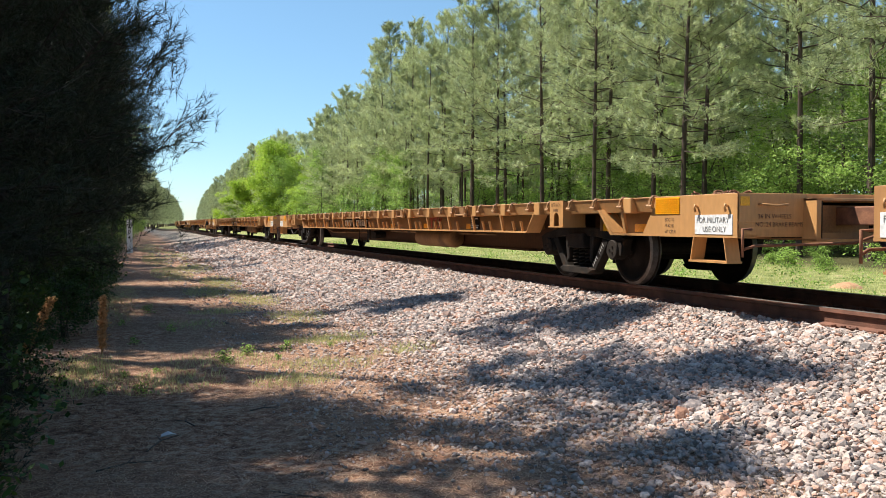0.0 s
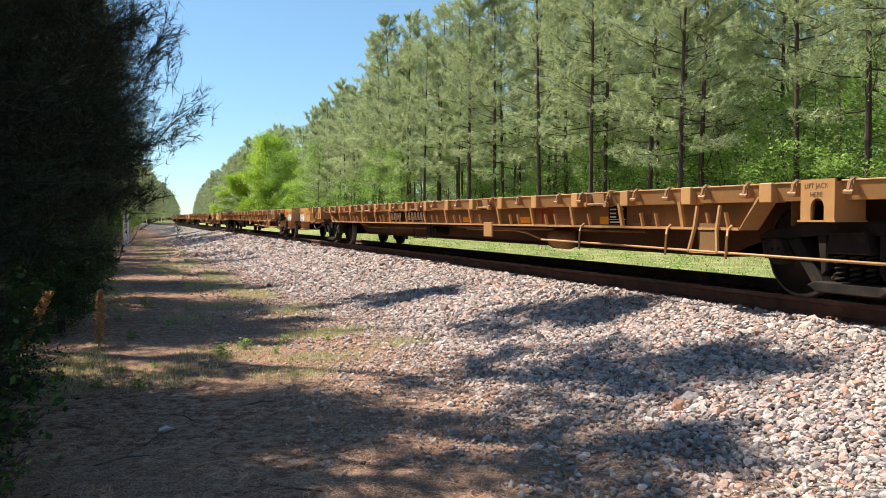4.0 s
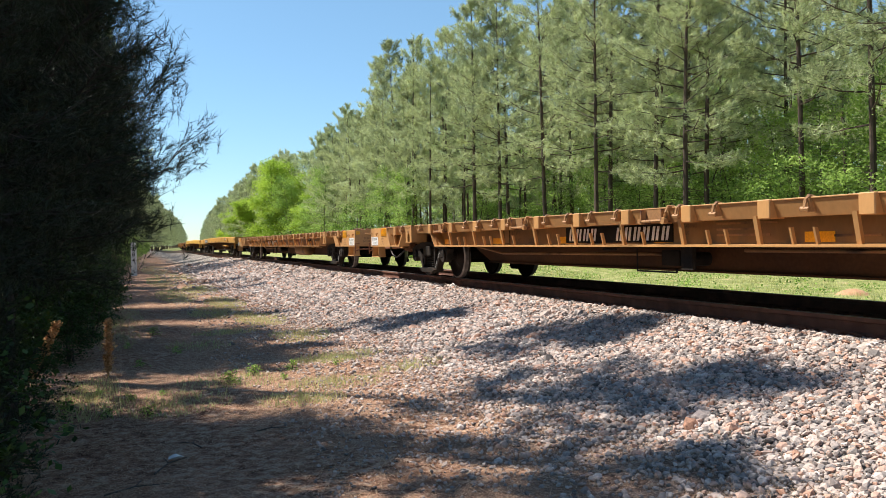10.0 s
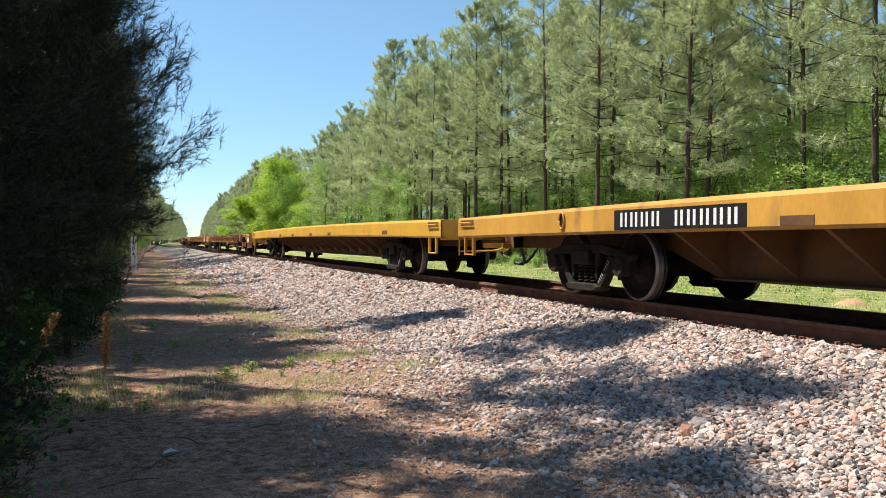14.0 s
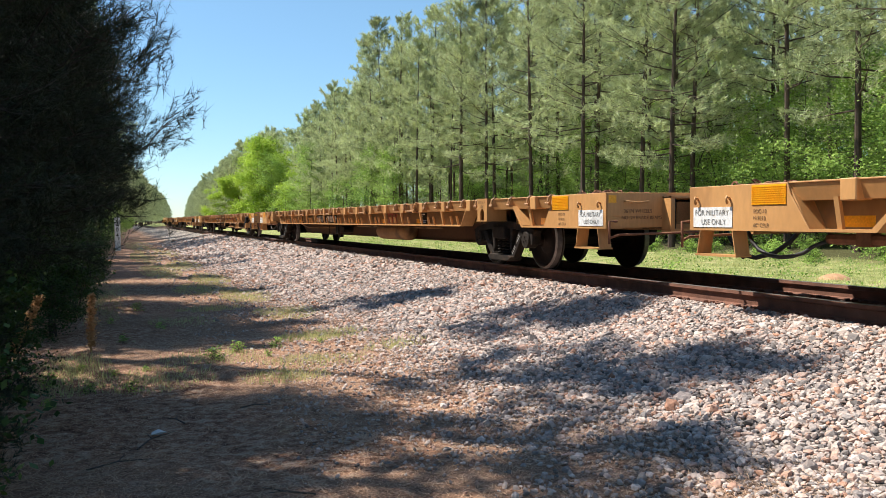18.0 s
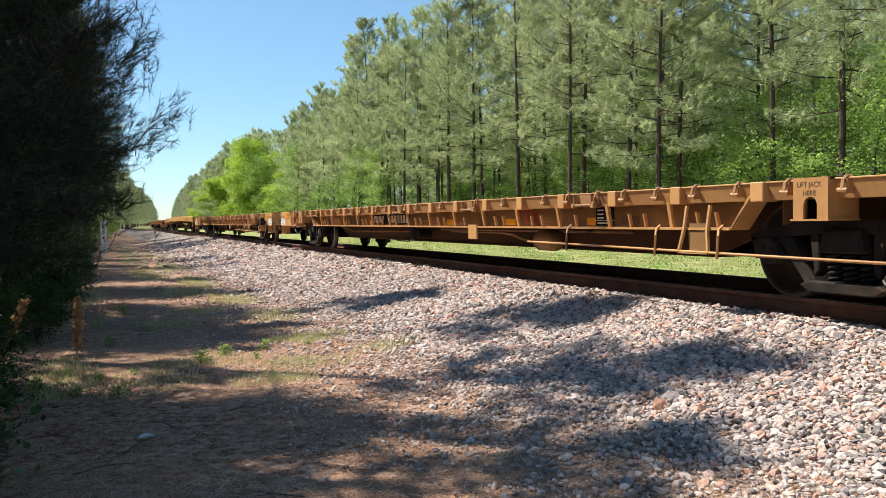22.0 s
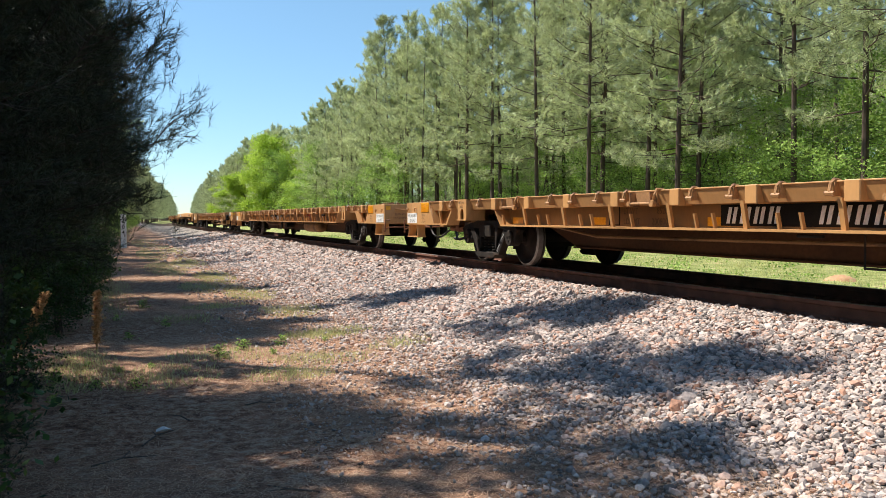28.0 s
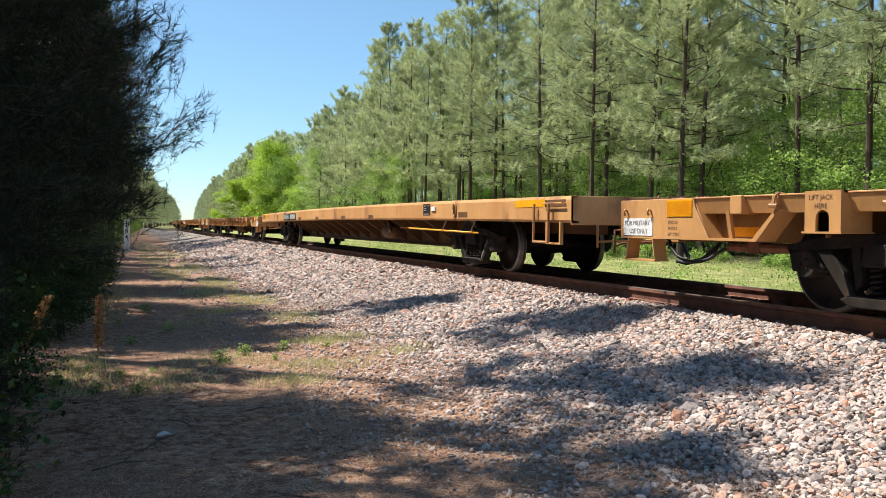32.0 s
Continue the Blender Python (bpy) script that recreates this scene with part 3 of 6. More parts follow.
        # flush plates at the corners
        for e in (-1, 1):
            E = lambda d: e * (HALF - d)
            p = Build()
            x0, x1 = X(W - 0.02, W)
            p.prism([(E(0), L + 0.02), (E(0), T), (E(1.38), T), (E(1.42), 0.98), (E(1.64), L + 0.02)], x0, x1)
            x2, x3 = X(W - 0.235, W - 0.02)
            p.prism([(E(1.36), T - 0.02), (E(1.38), T - 0.02), (E(1.62), L + 0.02), (E(1.60), L + 0.02)], x2, x3)
            part("corner_plate", p, TAN, car, bevel=0.004)
        # jacking pads
        for e, (d0, d1) in ends():
            y0, y1 = sorted((e * (HALF - d0), e * (HALF - d1)))
            p = Build()
            ym, r = (y0 + y1) / 2, 0.075
            arch = [(ym - r, 0.755)] + [(ym - r * math.cos(t), 0.87 + r * math.sin(t)) for t in [math.pi * i / 8 for i in range(9)]] + [(ym + r, 0.755)]
            xo0, xo1 = X(W + 0.02, W + 0.045)
            p.prism([(y0, 0.755), (y0, T + 0.012), (y1, T + 0.012), (y1, 0.755)] + arch[::-1], xo0, xo1)
            xi0, xi1 = X(W - 0.30, W + 0.02)
            p.box(xi0, xi1, y0, y0 + 0.02, 0.755, T + 0.012)
            p.box(xi0, xi1, y1 - 0.02, y1, 0.755, T + 0.012)
            p.box(xi0, xi1, y0, y1, T - 0.012, T + 0.012)
            b0, b1 = X(W - 0.30, W + 0.06)
            p.box(b0, b1, y0 - 0.02, y1 + 0.02, 0.74, 0.757)
            pad = part("jacking_pad", p, TAN, car, "tan jacking pad with an arched slot")
            # black plate added behind the arch, with the hollow's shade as its colour
            h0, h1 = X(W - 0.12, W - 0.10)
            part("slot_back", Build().box(h0, h1, y0 + 0.02, y1 - 0.02, 0.757, 1.0), BLACK, pad)
            if s < 0:
                lettering("LIFT JACK", 0.062, STENCIL, pad, on_side(y1 - 0.045, 1.03, -W - 0.048))
                lettering("HERE", 0.062, STENCIL, pad, on_side(y1 - 0.11, 0.955, -W - 0.048))

    # stake posts, hooks, braces and winches along the near side, each its own piece; the far side joined
    posts = [-HALF + 1.95 + 1.196 * k for k in range(20)]
    post = Build().box(-W - 0.012, -W + 0.17, -0.085, 0.085, 0.915, T + 0.004).mesh("stake_pocket", TAN, 0.008)
    hook = Build()
    hook.tube([(-W + 0.08, 0.0, T - 0.002), (-W + 0.02, 0, T + 0.010), (-W - 0.015, 0, T - 0.02), (-W - 0.03, 0, T - 0.085), (-W + 0.02, 0, T - 0.125)], 0.018, 6)
    hook.tube([(-W - 0.03, -0.055, T - 0.11), (-W - 0.03, 0.045, T - 0.105)], 0.022, 6)
    hook.box(-W - 0.005, -W + 0.09, -0.030, -0.016, T - 0.13, T - 0.01)
    hook = hook.mesh("chain_hook", HOOK)
    def slant(name, top, drop, run, wide):
        """A slender bar that leans inwards on its way down to the flange."""
        b = Build()
        for dy in (-wide, wide):
            b.v += [(-W - 0.006, dy, top), (-W + 0.030, dy, top), (-W + run + 0.036, dy, top - drop), (-W + run, dy, top - drop)]
        b.f += [(0, 1, 2, 3), (7, 6, 5, 4), (0, 4, 5, 1), (1, 5, 6, 2), (2, 6, 7, 3), (3, 7, 4, 0)]
        return b.mesh(name, TAN)

    brace = slant("web_brace", 0.95, 0.275, 0.045, 0.026)
    slim = slant("web_rib", 0.83, 0.155, 0.03, 0.013)
    winch = Build()
    winch.tube([(-W - 0.03, -0.20, 0.945), (-W - 0.03, 0.20, 0.945)], 0.018, 8)
    for yy in (-0.20, 0.20):
        winch.box(-W - 0.045, -W + 0.09, yy - 0.008, yy + 0.008, 0.91, T - 0.02)
    winch.tube([(-W + 0.07, -0.29, T + 0.004), (-W - 0.015, -0.29, T + 0.008), (-W - 0.035, -0.28, T - 0.05), (-W - 0.02, -0.22, T - 0.13)], 0.017, 6)
    winch.disc((-0.235, 0.945), 0.04, -W - 0.055, -W - 0.005, 10)
    winch.disc((0.235, 0.945), 0.03, -W - 0.05, -W - 0.01, 10)
    winch = winch.mesh("tie_down_winch", HOOK)
    pocket = Build().box(-W + 0.026, -W + 0.09, -0.24, 0.24, 0.945, T - 0.012).mesh("winch_pocket", TAN_DIRTY)
    winches = [y for k, y in enumerate([posts[i] + 0.6 for i in range(19)]) if k % 3 == 1 and all(abs(y - e * (HALF - (a + b) / 2)) > 0.5 for e, (a, b) in ends())]
    repeat("stake_pocket", post, car, [(0, y, 0) for y in posts if not any(abs(abs(y) - (HALF - (a + b) / 2)) < 0.32 for _, (a, b) in ends())])
    repeat("tie_down_winch", winch, car, [(0, y, 0) for y in winches])
    repeat("winch_pocket", pocket, car, [(0, y, 0) for y in winches])
    hooks = []
    for k in range(38):
        y = -HALF + 1.46 + 0.63 * k
        if y < HALF - 1.3 and all(abs(y - w) > 0.34 for w in winches) and all(abs(y - p) > 0.12 for p in posts):
            hooks.append(y)
    repeat("chain_hook", hook, car, [(0, y, 0) for y in hooks])
    solid = lambda y: abs(y) < HALF - 4.75 or HALF - 2.3 < abs(y) < HALF - 1.75
    repeat("web_brace", brace, car, [(0, y + 0.13, 0) for y in posts if solid(y)])
    repeat("web_rib", slim, car, [(0, y, 0) for p in posts for y in (p - 0.33, p - 0.62) if solid(y) and all(abs(y - w) > 0.15 for w in winches)])
    far = Build()
    for y in posts:
        far.box(W - 0.10, W + 0.012, y - 0.085, y + 0.085, 0.915, T + 0.004)
        far.box(W - 0.2, W - 0.02, y + 0.1, y + 0.12, 0.68, 0.95)
    for y in hooks:
        far.box(W - 0.004, W + 0.045, y - 0.03, y + 0.03, T - 0.12, T + 0.01)
    tagged(part("far_side_fittings", far, TAN, car), kind="stuff")

    # yellow sheets on the web
    sheet = Build().box(-W + 0.2172, -W + 0.2196, -0.52, -0.16, 0.695, 0.79).mesh("reflective_strip", REFLECT)
    repeat("reflective_strip", sheet, car, [(0, y + 1.08, 0) for i, y in enumerate(posts) if solid(y) and i % 2 == 0] + [(0, e * (HALF - 1.95) + 0.34, 0) for e in (-1, 1)])

    # near-side number board and markings
    Y = lambda d: HALF - d
    Z = lambda d: HALF - d + 0.35
    board = part("number_board", Build().box(-W + 0.214, -W + 0.222, Z(12.63), Z(10.08), 0.70, 0.915), BLACK, car, "black number board with white slanted bars")
    mark = Build().prism([(0, 0.725), (-0.046, 0.725), (-0.086, 0.89), (-0.040, 0.89)], -W + 0.209, -W + 0.2135).mesh("number_bar", WHITE)
    repeat("number_bar", mark, board, [(0, Z(10.17) - 0.198 * i - (0.05 if i > 5 else 0) - dy, 0) for i in range(12) if i not in (4, 5) for dy in (0.0, 0.085)])
    lettering("LT WT", 0.105, STENCIL, car, on_side(Z(8.25), 0.83, -W + 0.216))
    lettering("85200", 0.105, STENCIL, car, on_side(Z(8.95), 0.83, -W + 0.216))
    lettering("LD LMT", 0.105, STENCIL, car, on_side(Z(8.25), 0.705, -W + 0.216))
    lettering("200800", 0.105, STENCIL, car, on_side(Z(8.85), 0.705, -W + 0.216))
    box_line = Build()
    for y0, y1, z0, z1 in ((7.92, 7.94, 0.69, 0.94), (8.15, 8.17, 0.69, 0.94), (7.92, 8.17, 0.69, 0.70), (7.92, 8.17, 0.93, 0.94)):
        box_line.box(-W + 0.212, -W + 0.217, Z(y1), Z(y0), z0, z1)
    part("stencil_frame", box_line, BLACK, car)
    lettering("RETAINING", 0.06, STENCIL, car, on_side(Z(12.75), 0.86, -W + 0.216))
    lettering("VALVE", 0.06, STENCIL, car, on_side(Z(12.75), 0.78, -W + 0.216))
    lettering("GSH90", 0.135, STENCIL, car, on_side(Z(20.20), 0.715, -W + 0.216))
    emblem = Build()
    for i, y0 in enumerate((17.45, 17.68)):
        emblem.box(-W + 0.211, -W + 0.217, Z(y0 + 0.20), Z(y0), 0.875, 0.915)
        emblem.box(-W + 0.211, -W + 0.217, Z(y0 + 0.13), Z(y0 + 0.07), 0.70, 0.88)
    emblem.prism([(Z(17.92), 0.70), (Z(17.98), 0.70), (Z(18.16), 0.915), (Z(18.10), 0.915)], -W + 0.211, -W + 0.217)
    emblem.prism([(Z(18.10), 0.70), (Z(18.16), 0.70), (Z(17.98), 0.915), (Z(17.92), 0.915)], -W + 0.2105, -W + 0.2165)
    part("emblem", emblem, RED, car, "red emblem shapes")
    card = part("stencil_card", Build().box(-W + 0.208, -W + 0.218, Z(20.06), Z(19.66), 0.69, 0.925), BLACK, car, "black service card with unreadable lines")
    lines = Build()
    for y0, y1, z in ((19.70, 19.84, 0.88), (19.70, 19.84, 0.83), (19.70, 19.84, 0.785), (19.89, 20.0, 0.88), (19.70, 20.02, 0.72)):
        lines.box(-W + 0.203, -W + 0.2075, Z(y1), Z(y0), z - 0.008, z + 0.01)
    lines.box(-W + 0.2035, -W + 0.2075, Z(20.06), Z(19.66), 0.752, 0.760)
    part("card_lines", lines, WHITE, card)
    faint = Build()
    for y0, w0, z0 in ((13.4, 0.9, 0.88), (13.4, 0.7, 0.82), (13.4, 0.8, 0.76), (18.3, 0.3, 0.86), (18.3, 0.3, 0.82), (18.3, 0.3, 0.78), (18.3, 0.25, 0.74), (15.0, 0.5, 0.74)):
        faint.box(-W + 0.213, -W + 0.2175, Z(y0 + w0), Z(y0), z0, z0 + 0.022)
    tagged(part("small_stencil", faint, TAN_DIRTY, car), "faded unreadable lines", kind="stuff")

    # both ends
    for e in (-1, 1):
        E = lambda d: e * (HALF - d)
        end = Build()
        y0, y1 = sorted((E(0.0), E(0.02)))
        for s in (-1, 1):
            x0, x1 = sorted((s * 0.52, s * W))
            end.box(x0, x1, y0, y1, 0.80, T)
            end.prism([(y0, 0.66), (y1, 0.66), (y1, 0.80), (y0, 0.80)], x0, x1)
        end.box(-0.52, 0.52, y0, y1, 1.01, T)
        end.box(-0.52, 0.52, y0, y1, 0.62, 0.70)
        q0, q1 = sorted((E(-0.18), E(0.02)))
        end.box(-0.56, -0.50, q0, q1, 0.62, 1.05)
        end.box(0.50, 0.56, q0, q1, 0.62, 1.05)
        end.box(-0.56, 0.56, q0, q1, 1.02, 1.05)
        end.box(-0.56, 0.56, q0, q1, 0.60, 0.64)
        part("end_sill", end, TAN, car, "tan end sill with a draft pocket", bevel=0.004)
        # black back plate: the pocket's shade is put into its colour
        k0, k1 = sorted((E(0.5), E(0.52)))
        part("pocket_back", Build().box(-0.5, 0.5, k0, k1, 0.64, 1.02), BLACK, car)
        # thin dark panels added over the pocket's walls in place of its shade
        for lx in (-0.497, 0.488):
            part("pocket_lining", Build().box(lx, lx + 0.009, min(q0, k0), max(q1, k1), 0.645, 1.018), CAST, car, "draft pocket side panel, shade put in its colour")
        c = Build()
        s0, s1 = sorted((E(0.4), E(-0.55)))
        c.box(-0.12, 0.12, s0, s1, 0.775, 0.965)
        h0, h1 = sorted((E(-0.52), E(-0.86)))
        ym = (h0 + h1) / 2
        c.add([(-0.17, h0, 0.74), (0.13, h0, 0.74), (0.16, h1, 0.74), (-0.02, h1, 0.74), (-0.20, ym, 0.74), (-0.17, h0, 1.0), (0.13, h0, 1.0), (0.16, h1, 1.0), (-0.02, h1, 1.0), (-0.20, ym, 1.0)],
              [(0, 1, 2, 3, 4)[::-1], (5, 6, 7, 8, 9), (0, 1, 6, 5), (1, 2, 7, 6), (2, 3, 8, 7), (3, 4, 9, 8), (4, 0, 5, 9)])
        part("coupler", c, RUST, car, "rust-brown coupler", bevel=0.012)
        rod = Build()
        rod.tube([(-W - 0.02, E(-0.10), 0.47), (-W - 0.02, E(-0.10), 0.74), (-W + 0.10, E(-0.08), 0.74)], 0.016, 6)
        rod.tube([(-W - 0.02, E(-0.10), 0.54), (-W + 0.10, E(-0.14), 0.58), (-0.2, E(-0.30), 0.60), (-0.05, E(-0.5), 0.70)], 0.016, 6)
        part("uncoupling_lever", rod, RUST, car, smooth=True)
        hose = Build()
        hose.tube([(0.28, E(-0.15), 0.66), (0.25, E(-0.30), 0.50), (0.20, E(-0.50), 0.36), (0.10, E(-0.70), 0.30), (0.02, E(-0.82), 0.33)], 0.028, 7)
        part("brake_hose", hose, RUBBER, car, "drooping black brake hose", smooth=True)
        if e > 0:
            h2 = Build()
            h2.tube([(-1.0, E(0.45), 0.64), (-1.0, E(0.50), 0.54), (-1.0, E(0.60), 0.46), (-1.0, E(0.74), 0.41), (-1.0, E(0.90), 0.395), (-1.0, E(1.05), 0.41), (-0.98, E(1.18), 0.45), (-0.95, E(1.26), 0.51), (-0.9, E(1.38), 0.56), (-0.9, E(1.7), 0.58)], 0.021, 6)
            part("slack_hose", h2, RUBBER, car, "looped black hose", smooth=True)
            part("brake_pipe", Build().tube([(-0.9, E(1.4), 0.58), (-0.9, E(2.6), 0.58)], 0.05, 8).box(-0.96, -0.84, min(E(1.75), E(1.9)), max(E(1.75), E(1.9)), 0.52, 0.95), RUST, car)
        # grab iron and holes
        g = Build()
        g.tube([(-1.12, E(-0.005), 0.985), (-1.10, E(-0.055), 0.985), (-0.95, E(-0.06), 0.97), (-0.80, E(-0.055), 0.985), (-0.78, E(-0.005), 0.985)], 0.012, 6)
        part("grab_iron", g, TAN, car, smooth=True)
        if e < 0:
            lettering("36 IN WHEELS", 0.066, STENCIL, car, on_end(-1.13, 0.845, E(0) - 0.004))
            lettering("NO. 24 BRAKE BEAMS", 0.062, STENCIL, car, on_end(-1.16, 0.765, E(0) - 0.004))
            st = Build().box(-W + 0.03, -W + 0.14, E(0) - 0.006, E(0) - 0.002, 0.97, 1.06)
            part("end_reflector", st, REFLECT, car)
        # corner step, hand hold, sign and ribbed sheet on the near side
        st = Build()
        ya, yb = sorted((E(0.14), E(0.72)))
        for yy, lean in ((ya, 0.05), (yb, -0.05)):
            st.add([(-W - 0.01, yy + lean, L), (-W + 0.16, yy + lean, L), (-W + 0.16, yy, 0.41), (-W - 0.01, yy, 0.41), (-W - 0.01, yy + lean + 0.012, L), (-W + 0.16, yy + lean + 0.012, L), (-W + 0.16, yy + 0.012, 0.41), (-W - 0.01, yy + 0.012, 0.41)],
                   [(0, 1, 2, 3), (7, 6, 5, 4), (0, 4, 5, 1), (1, 5, 6, 2), (2, 6, 7, 3), (3, 7, 4, 0)])
        st.box(-W - 0.02, -W + 0.17, ya - 0.01, yb + 0.022, 0.395, 0.415)
        part("corner_step", st, TAN, car, "tan stirrup step")
        for yy in (E(0.14), E(0.62)):
            part("hand_hold", Build().tube([(-W, yy, 0.965), (-W - 0.04, yy, 0.985), (-W - 0.045, yy, 0.955), (-W - 0.03, yy, 0.915)], 0.013, 6), TAN, car, smooth=True)
        if not (high_sign and e < 0):
            sa, sb = sorted((E(0.07), E(0.66)))
            sz = 0.685
        else:
            sa, sb = sorted((E(0.86), E(1.46)))
            sz = 0.885
        sg = part("military_sign", Build().box(-W - 0.006, -W - 0.002, sa, sb, sz, sz + 0.20), WHITE, car, "white sign with black words")
        lettering("FOR MILITARY", 0.080, WORN_BLACK, sg, on_side(sb - 0.03, sz + 0.118, -W - 0.009))
        lettering("USE ONLY", 0.080, WORN_BLACK, sg, on_side(sb - 0.13, sz + 0.026, -W - 0.009))
        at_stand = high_sign and e < 0
        ra, rb = sorted((E(0.06), E(0.80)) if at_stand else (E(0.93), E(1.37)))
        rz = 0.865 if at_stand else 0.895
        sh = part("ribbed_sheet", Build().box(-W - 0.004, -W - 0.001, ra, rb, rz, 1.08), REFLECT, car, "yellow ribbed reflective sheet")
        rib = Build()
        for k in range(int((1.08 - rz) / 0.02)):
            rib.box(-W - 0.009, -W - 0.004, ra, rb, rz + 0.005 + 0.02 * k, rz + 0.015 + 0.02 * k)
        part("sheet_ribs", rib, REFLECT, sh)
        for body, z in (("EOC-10", 0.82), ("M-921B", 0.755), ("60\" CPLR", 0.69)):
            lettering(body, 0.052, STENCIL, car, on_side(max(E(0.95), E(1.2)), z, -W - 0.003))
        heap = Build()
        rr = random.Random(11 if e < 0 else 12)
        for k in range(26):
            p = Vector((rr.uniform(-0.9, -0.2) * W, E(rr.uniform(0.3, 1.1)), 1.07 + rr.uniform(0, 0.05)))
            d = Vector((rr.uniform(-1, 1), rr.uniform(-1, 1), rr.uniform(-0.3, 0.3))).normalized()
            u = d.orthogonal().normalized()
            heap.tube([p + (d * math.cos(t) * 0.05 + u * math.sin(t) * 0.03) for t in [i * math.pi / 3.01 for i in range(7)]], 0.011, 4)
        tagged(part("deck_chain", heap, RUST, car, "heap of rusty chain on the deck"), kind="stuff")

    # brake gear under the middle
    tank = Build().tube([(-0.80, Y(17.7), 0.50), (-0.80, Y(17.62), 0.50), (-0.80, Y(15.6), 0.50), (-0.80, Y(15.52), 0.50)], [0.16, 0.19, 0.19, 0.16], 16)
    if not brake_end:
        part("air_reservoir", tank, TAN_DIRTY, car, "round air reservoir", smooth=True)
    else:
        t2 = Build().tube([(-0.85, Y(17.25), 0.46), (-0.85, Y(17.3), 0.46), (-0.85, Y(17.72), 0.46), (-0.85, Y(17.80), 0.46)], [0.12, 0.15, 0.15, 0.12], 14)
        part("brake_cylinder", t2, TAN_DIRTY, car, "round brake cylinder", smooth=True)
        part("hanging_plate", Build().box(-W - 0.01, -W + 0.02, Y(16.10), Y(15.77), 0.47, 0.70), TAN, car, bevel=0.004)
        pipe = Build().tube([(-1.1, Y(17.3), 0.46), (-1.15, Y(16.9), 0.55), (-1.2, Y(16.6), 0.58), (-1.2, Y(14.6), 0.58)], 0.018, 6)
        part("air_pipe", pipe, TAN_DIRTY, car, smooth=True)
        rodb = Build().tube([(-W - 0.05, Y(17.95), 0.47), (-W - 0.05, Y(21.9), 0.43), (-W - 0.05, Y(24.35), 0.41)], 0.014, 6)
        part("brake_rod", rodb, TAN, car, "long tan brake rod", smooth=True)
        for d in (19.02, 20.9, 21.9, 24.3):
            hg = Build()
            hg.tube([(-W + 0.02, Y(d), 0.70), (-W - 0.03, Y(d), 0.66), (-W - 0.07, Y(d + 0.04), 0.60), (-W - 0.07, Y(d + 0.02), 0.40), (-W - 0.05, Y(d), 0.38)], 0.014, 5)
            part("rod_hanger", hg, TAN, car)
        step = Build()
        for yy in (Y(21.36), Y(21.72)):
            step.tube([(-W + 0.02, yy, 0.90), (-W - 0.02, yy, 0.66), (-W - 0.05, yy + (0.05 if yy == Y(21.36) else -0.05), 0.43)], 0.022, 6)
        step.box(-W - 0.06, -W + 0.10, Y(21.78), Y(21.30), 0.415, 0.435)
        crew = part("crew_step", step, TAN, car, smooth=False)
        # the step back takes the same shade-darkened tan as the web
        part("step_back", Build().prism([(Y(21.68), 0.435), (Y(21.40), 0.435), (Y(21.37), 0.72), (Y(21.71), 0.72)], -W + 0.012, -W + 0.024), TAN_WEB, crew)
        chain = Build()
        for k in range(14):
            t = k / 13
            p = Vector((-W - 0.05, Y(24.40 + 0.62 * t), 0.43 - 0.14 * math.sin(math.pi * t)))
            a = math.atan2(-0.14 * math.pi * math.cos(math.pi * t), -0.62)
            d = Vector((0, math.cos(a), math.sin(a)))
            u = Vector((1, 0, 0)) if k % 2 else Vector((0, -math.sin(a), math.cos(a)))
            chain.tube([p + d * 0.035 * math.cos(q) + u * 0.018 * math.sin(q) for q in [i * math.pi / 3.01 for i in range(7)]], 0.007, 4)
        part("brake_chain", chain, RUST, car)
        hb = Build()
        hb.prism([(Y(25.02), 0.46), (Y(25.20), 0.44), (Y(25.42), 0.90), (Y(25.20), 0.90)], -W - 0.16, -W - 0.12)
        hb.prism([(Y(25.09), 0.46), (Y(25.18), 0.45), (Y(25.40), 0.90), (Y(25.30), 0.90)], -W - 0.12, -W - 0.01)
        part("brake_stand", hb, TAN, car, "tan hinged hand-brake stand", bevel=0.004)
        gear = Build().prism([(Y(25.46), 0.70), (Y(25.60), 0.66), (Y(25.74), 0.74), (Y(25.80), 0.90), (Y(25.70), 0.96), (Y(25.56), 0.94), (Y(25.47), 0.82)], -W - 0.22, -W - 0.10)
        gear.prism([(Y(25.30), 0.66), (Y(25.44), 0.74), (Y(25.58), 0.70), (Y(25.62), 0.62), (Y(25.54), 0.53)], -W - 0.235, -W - 0.215)
        gear.prism([(Y(25.56), 0.68), (Y(25.90), 0.79), (Y(25.89), 0.815), (Y(25.55), 0.71)], -W - 0.21, -W - 0.04)
        chute = Build().prism([(Y(25.56), 0.68), (Y(25.50), 0.50), (Y(25.64), 0.44), (Y(25.92), 0.73), (Y(25.90), 0.79)], -W - 0.06, -W - 0.035)
        part("brake_chute", chute, TAN, car, "bent tan brake guard plate", bevel=0.004)
        part("brake_gear_case", gear, BLACK, car, "black hand-brake gear case", bevel=0.01)
    valve = Build()
    valve.box(-0.95, -0.72, Y(12.1), Y(11.75), 0.42, 0.60)
    valve.disc((Y(12.3), 0.5), 0.08, -0.98, -0.7, 12)
    valve.box(-1.25, -1.20, Y(12.75), Y(12.55), 0.40, 0.66)
    valve.tube([(-1.2, Y(11.6), 0.36), (-1.2, Y(12.4), 0.36), (-1.2, Y(12.4), 0.40)], 0.012, 5)
    valve.tube([(-1.2, Y(11.6), 0.36), (-1.2, Y(11.6), 0.64)], 0.010, 5)
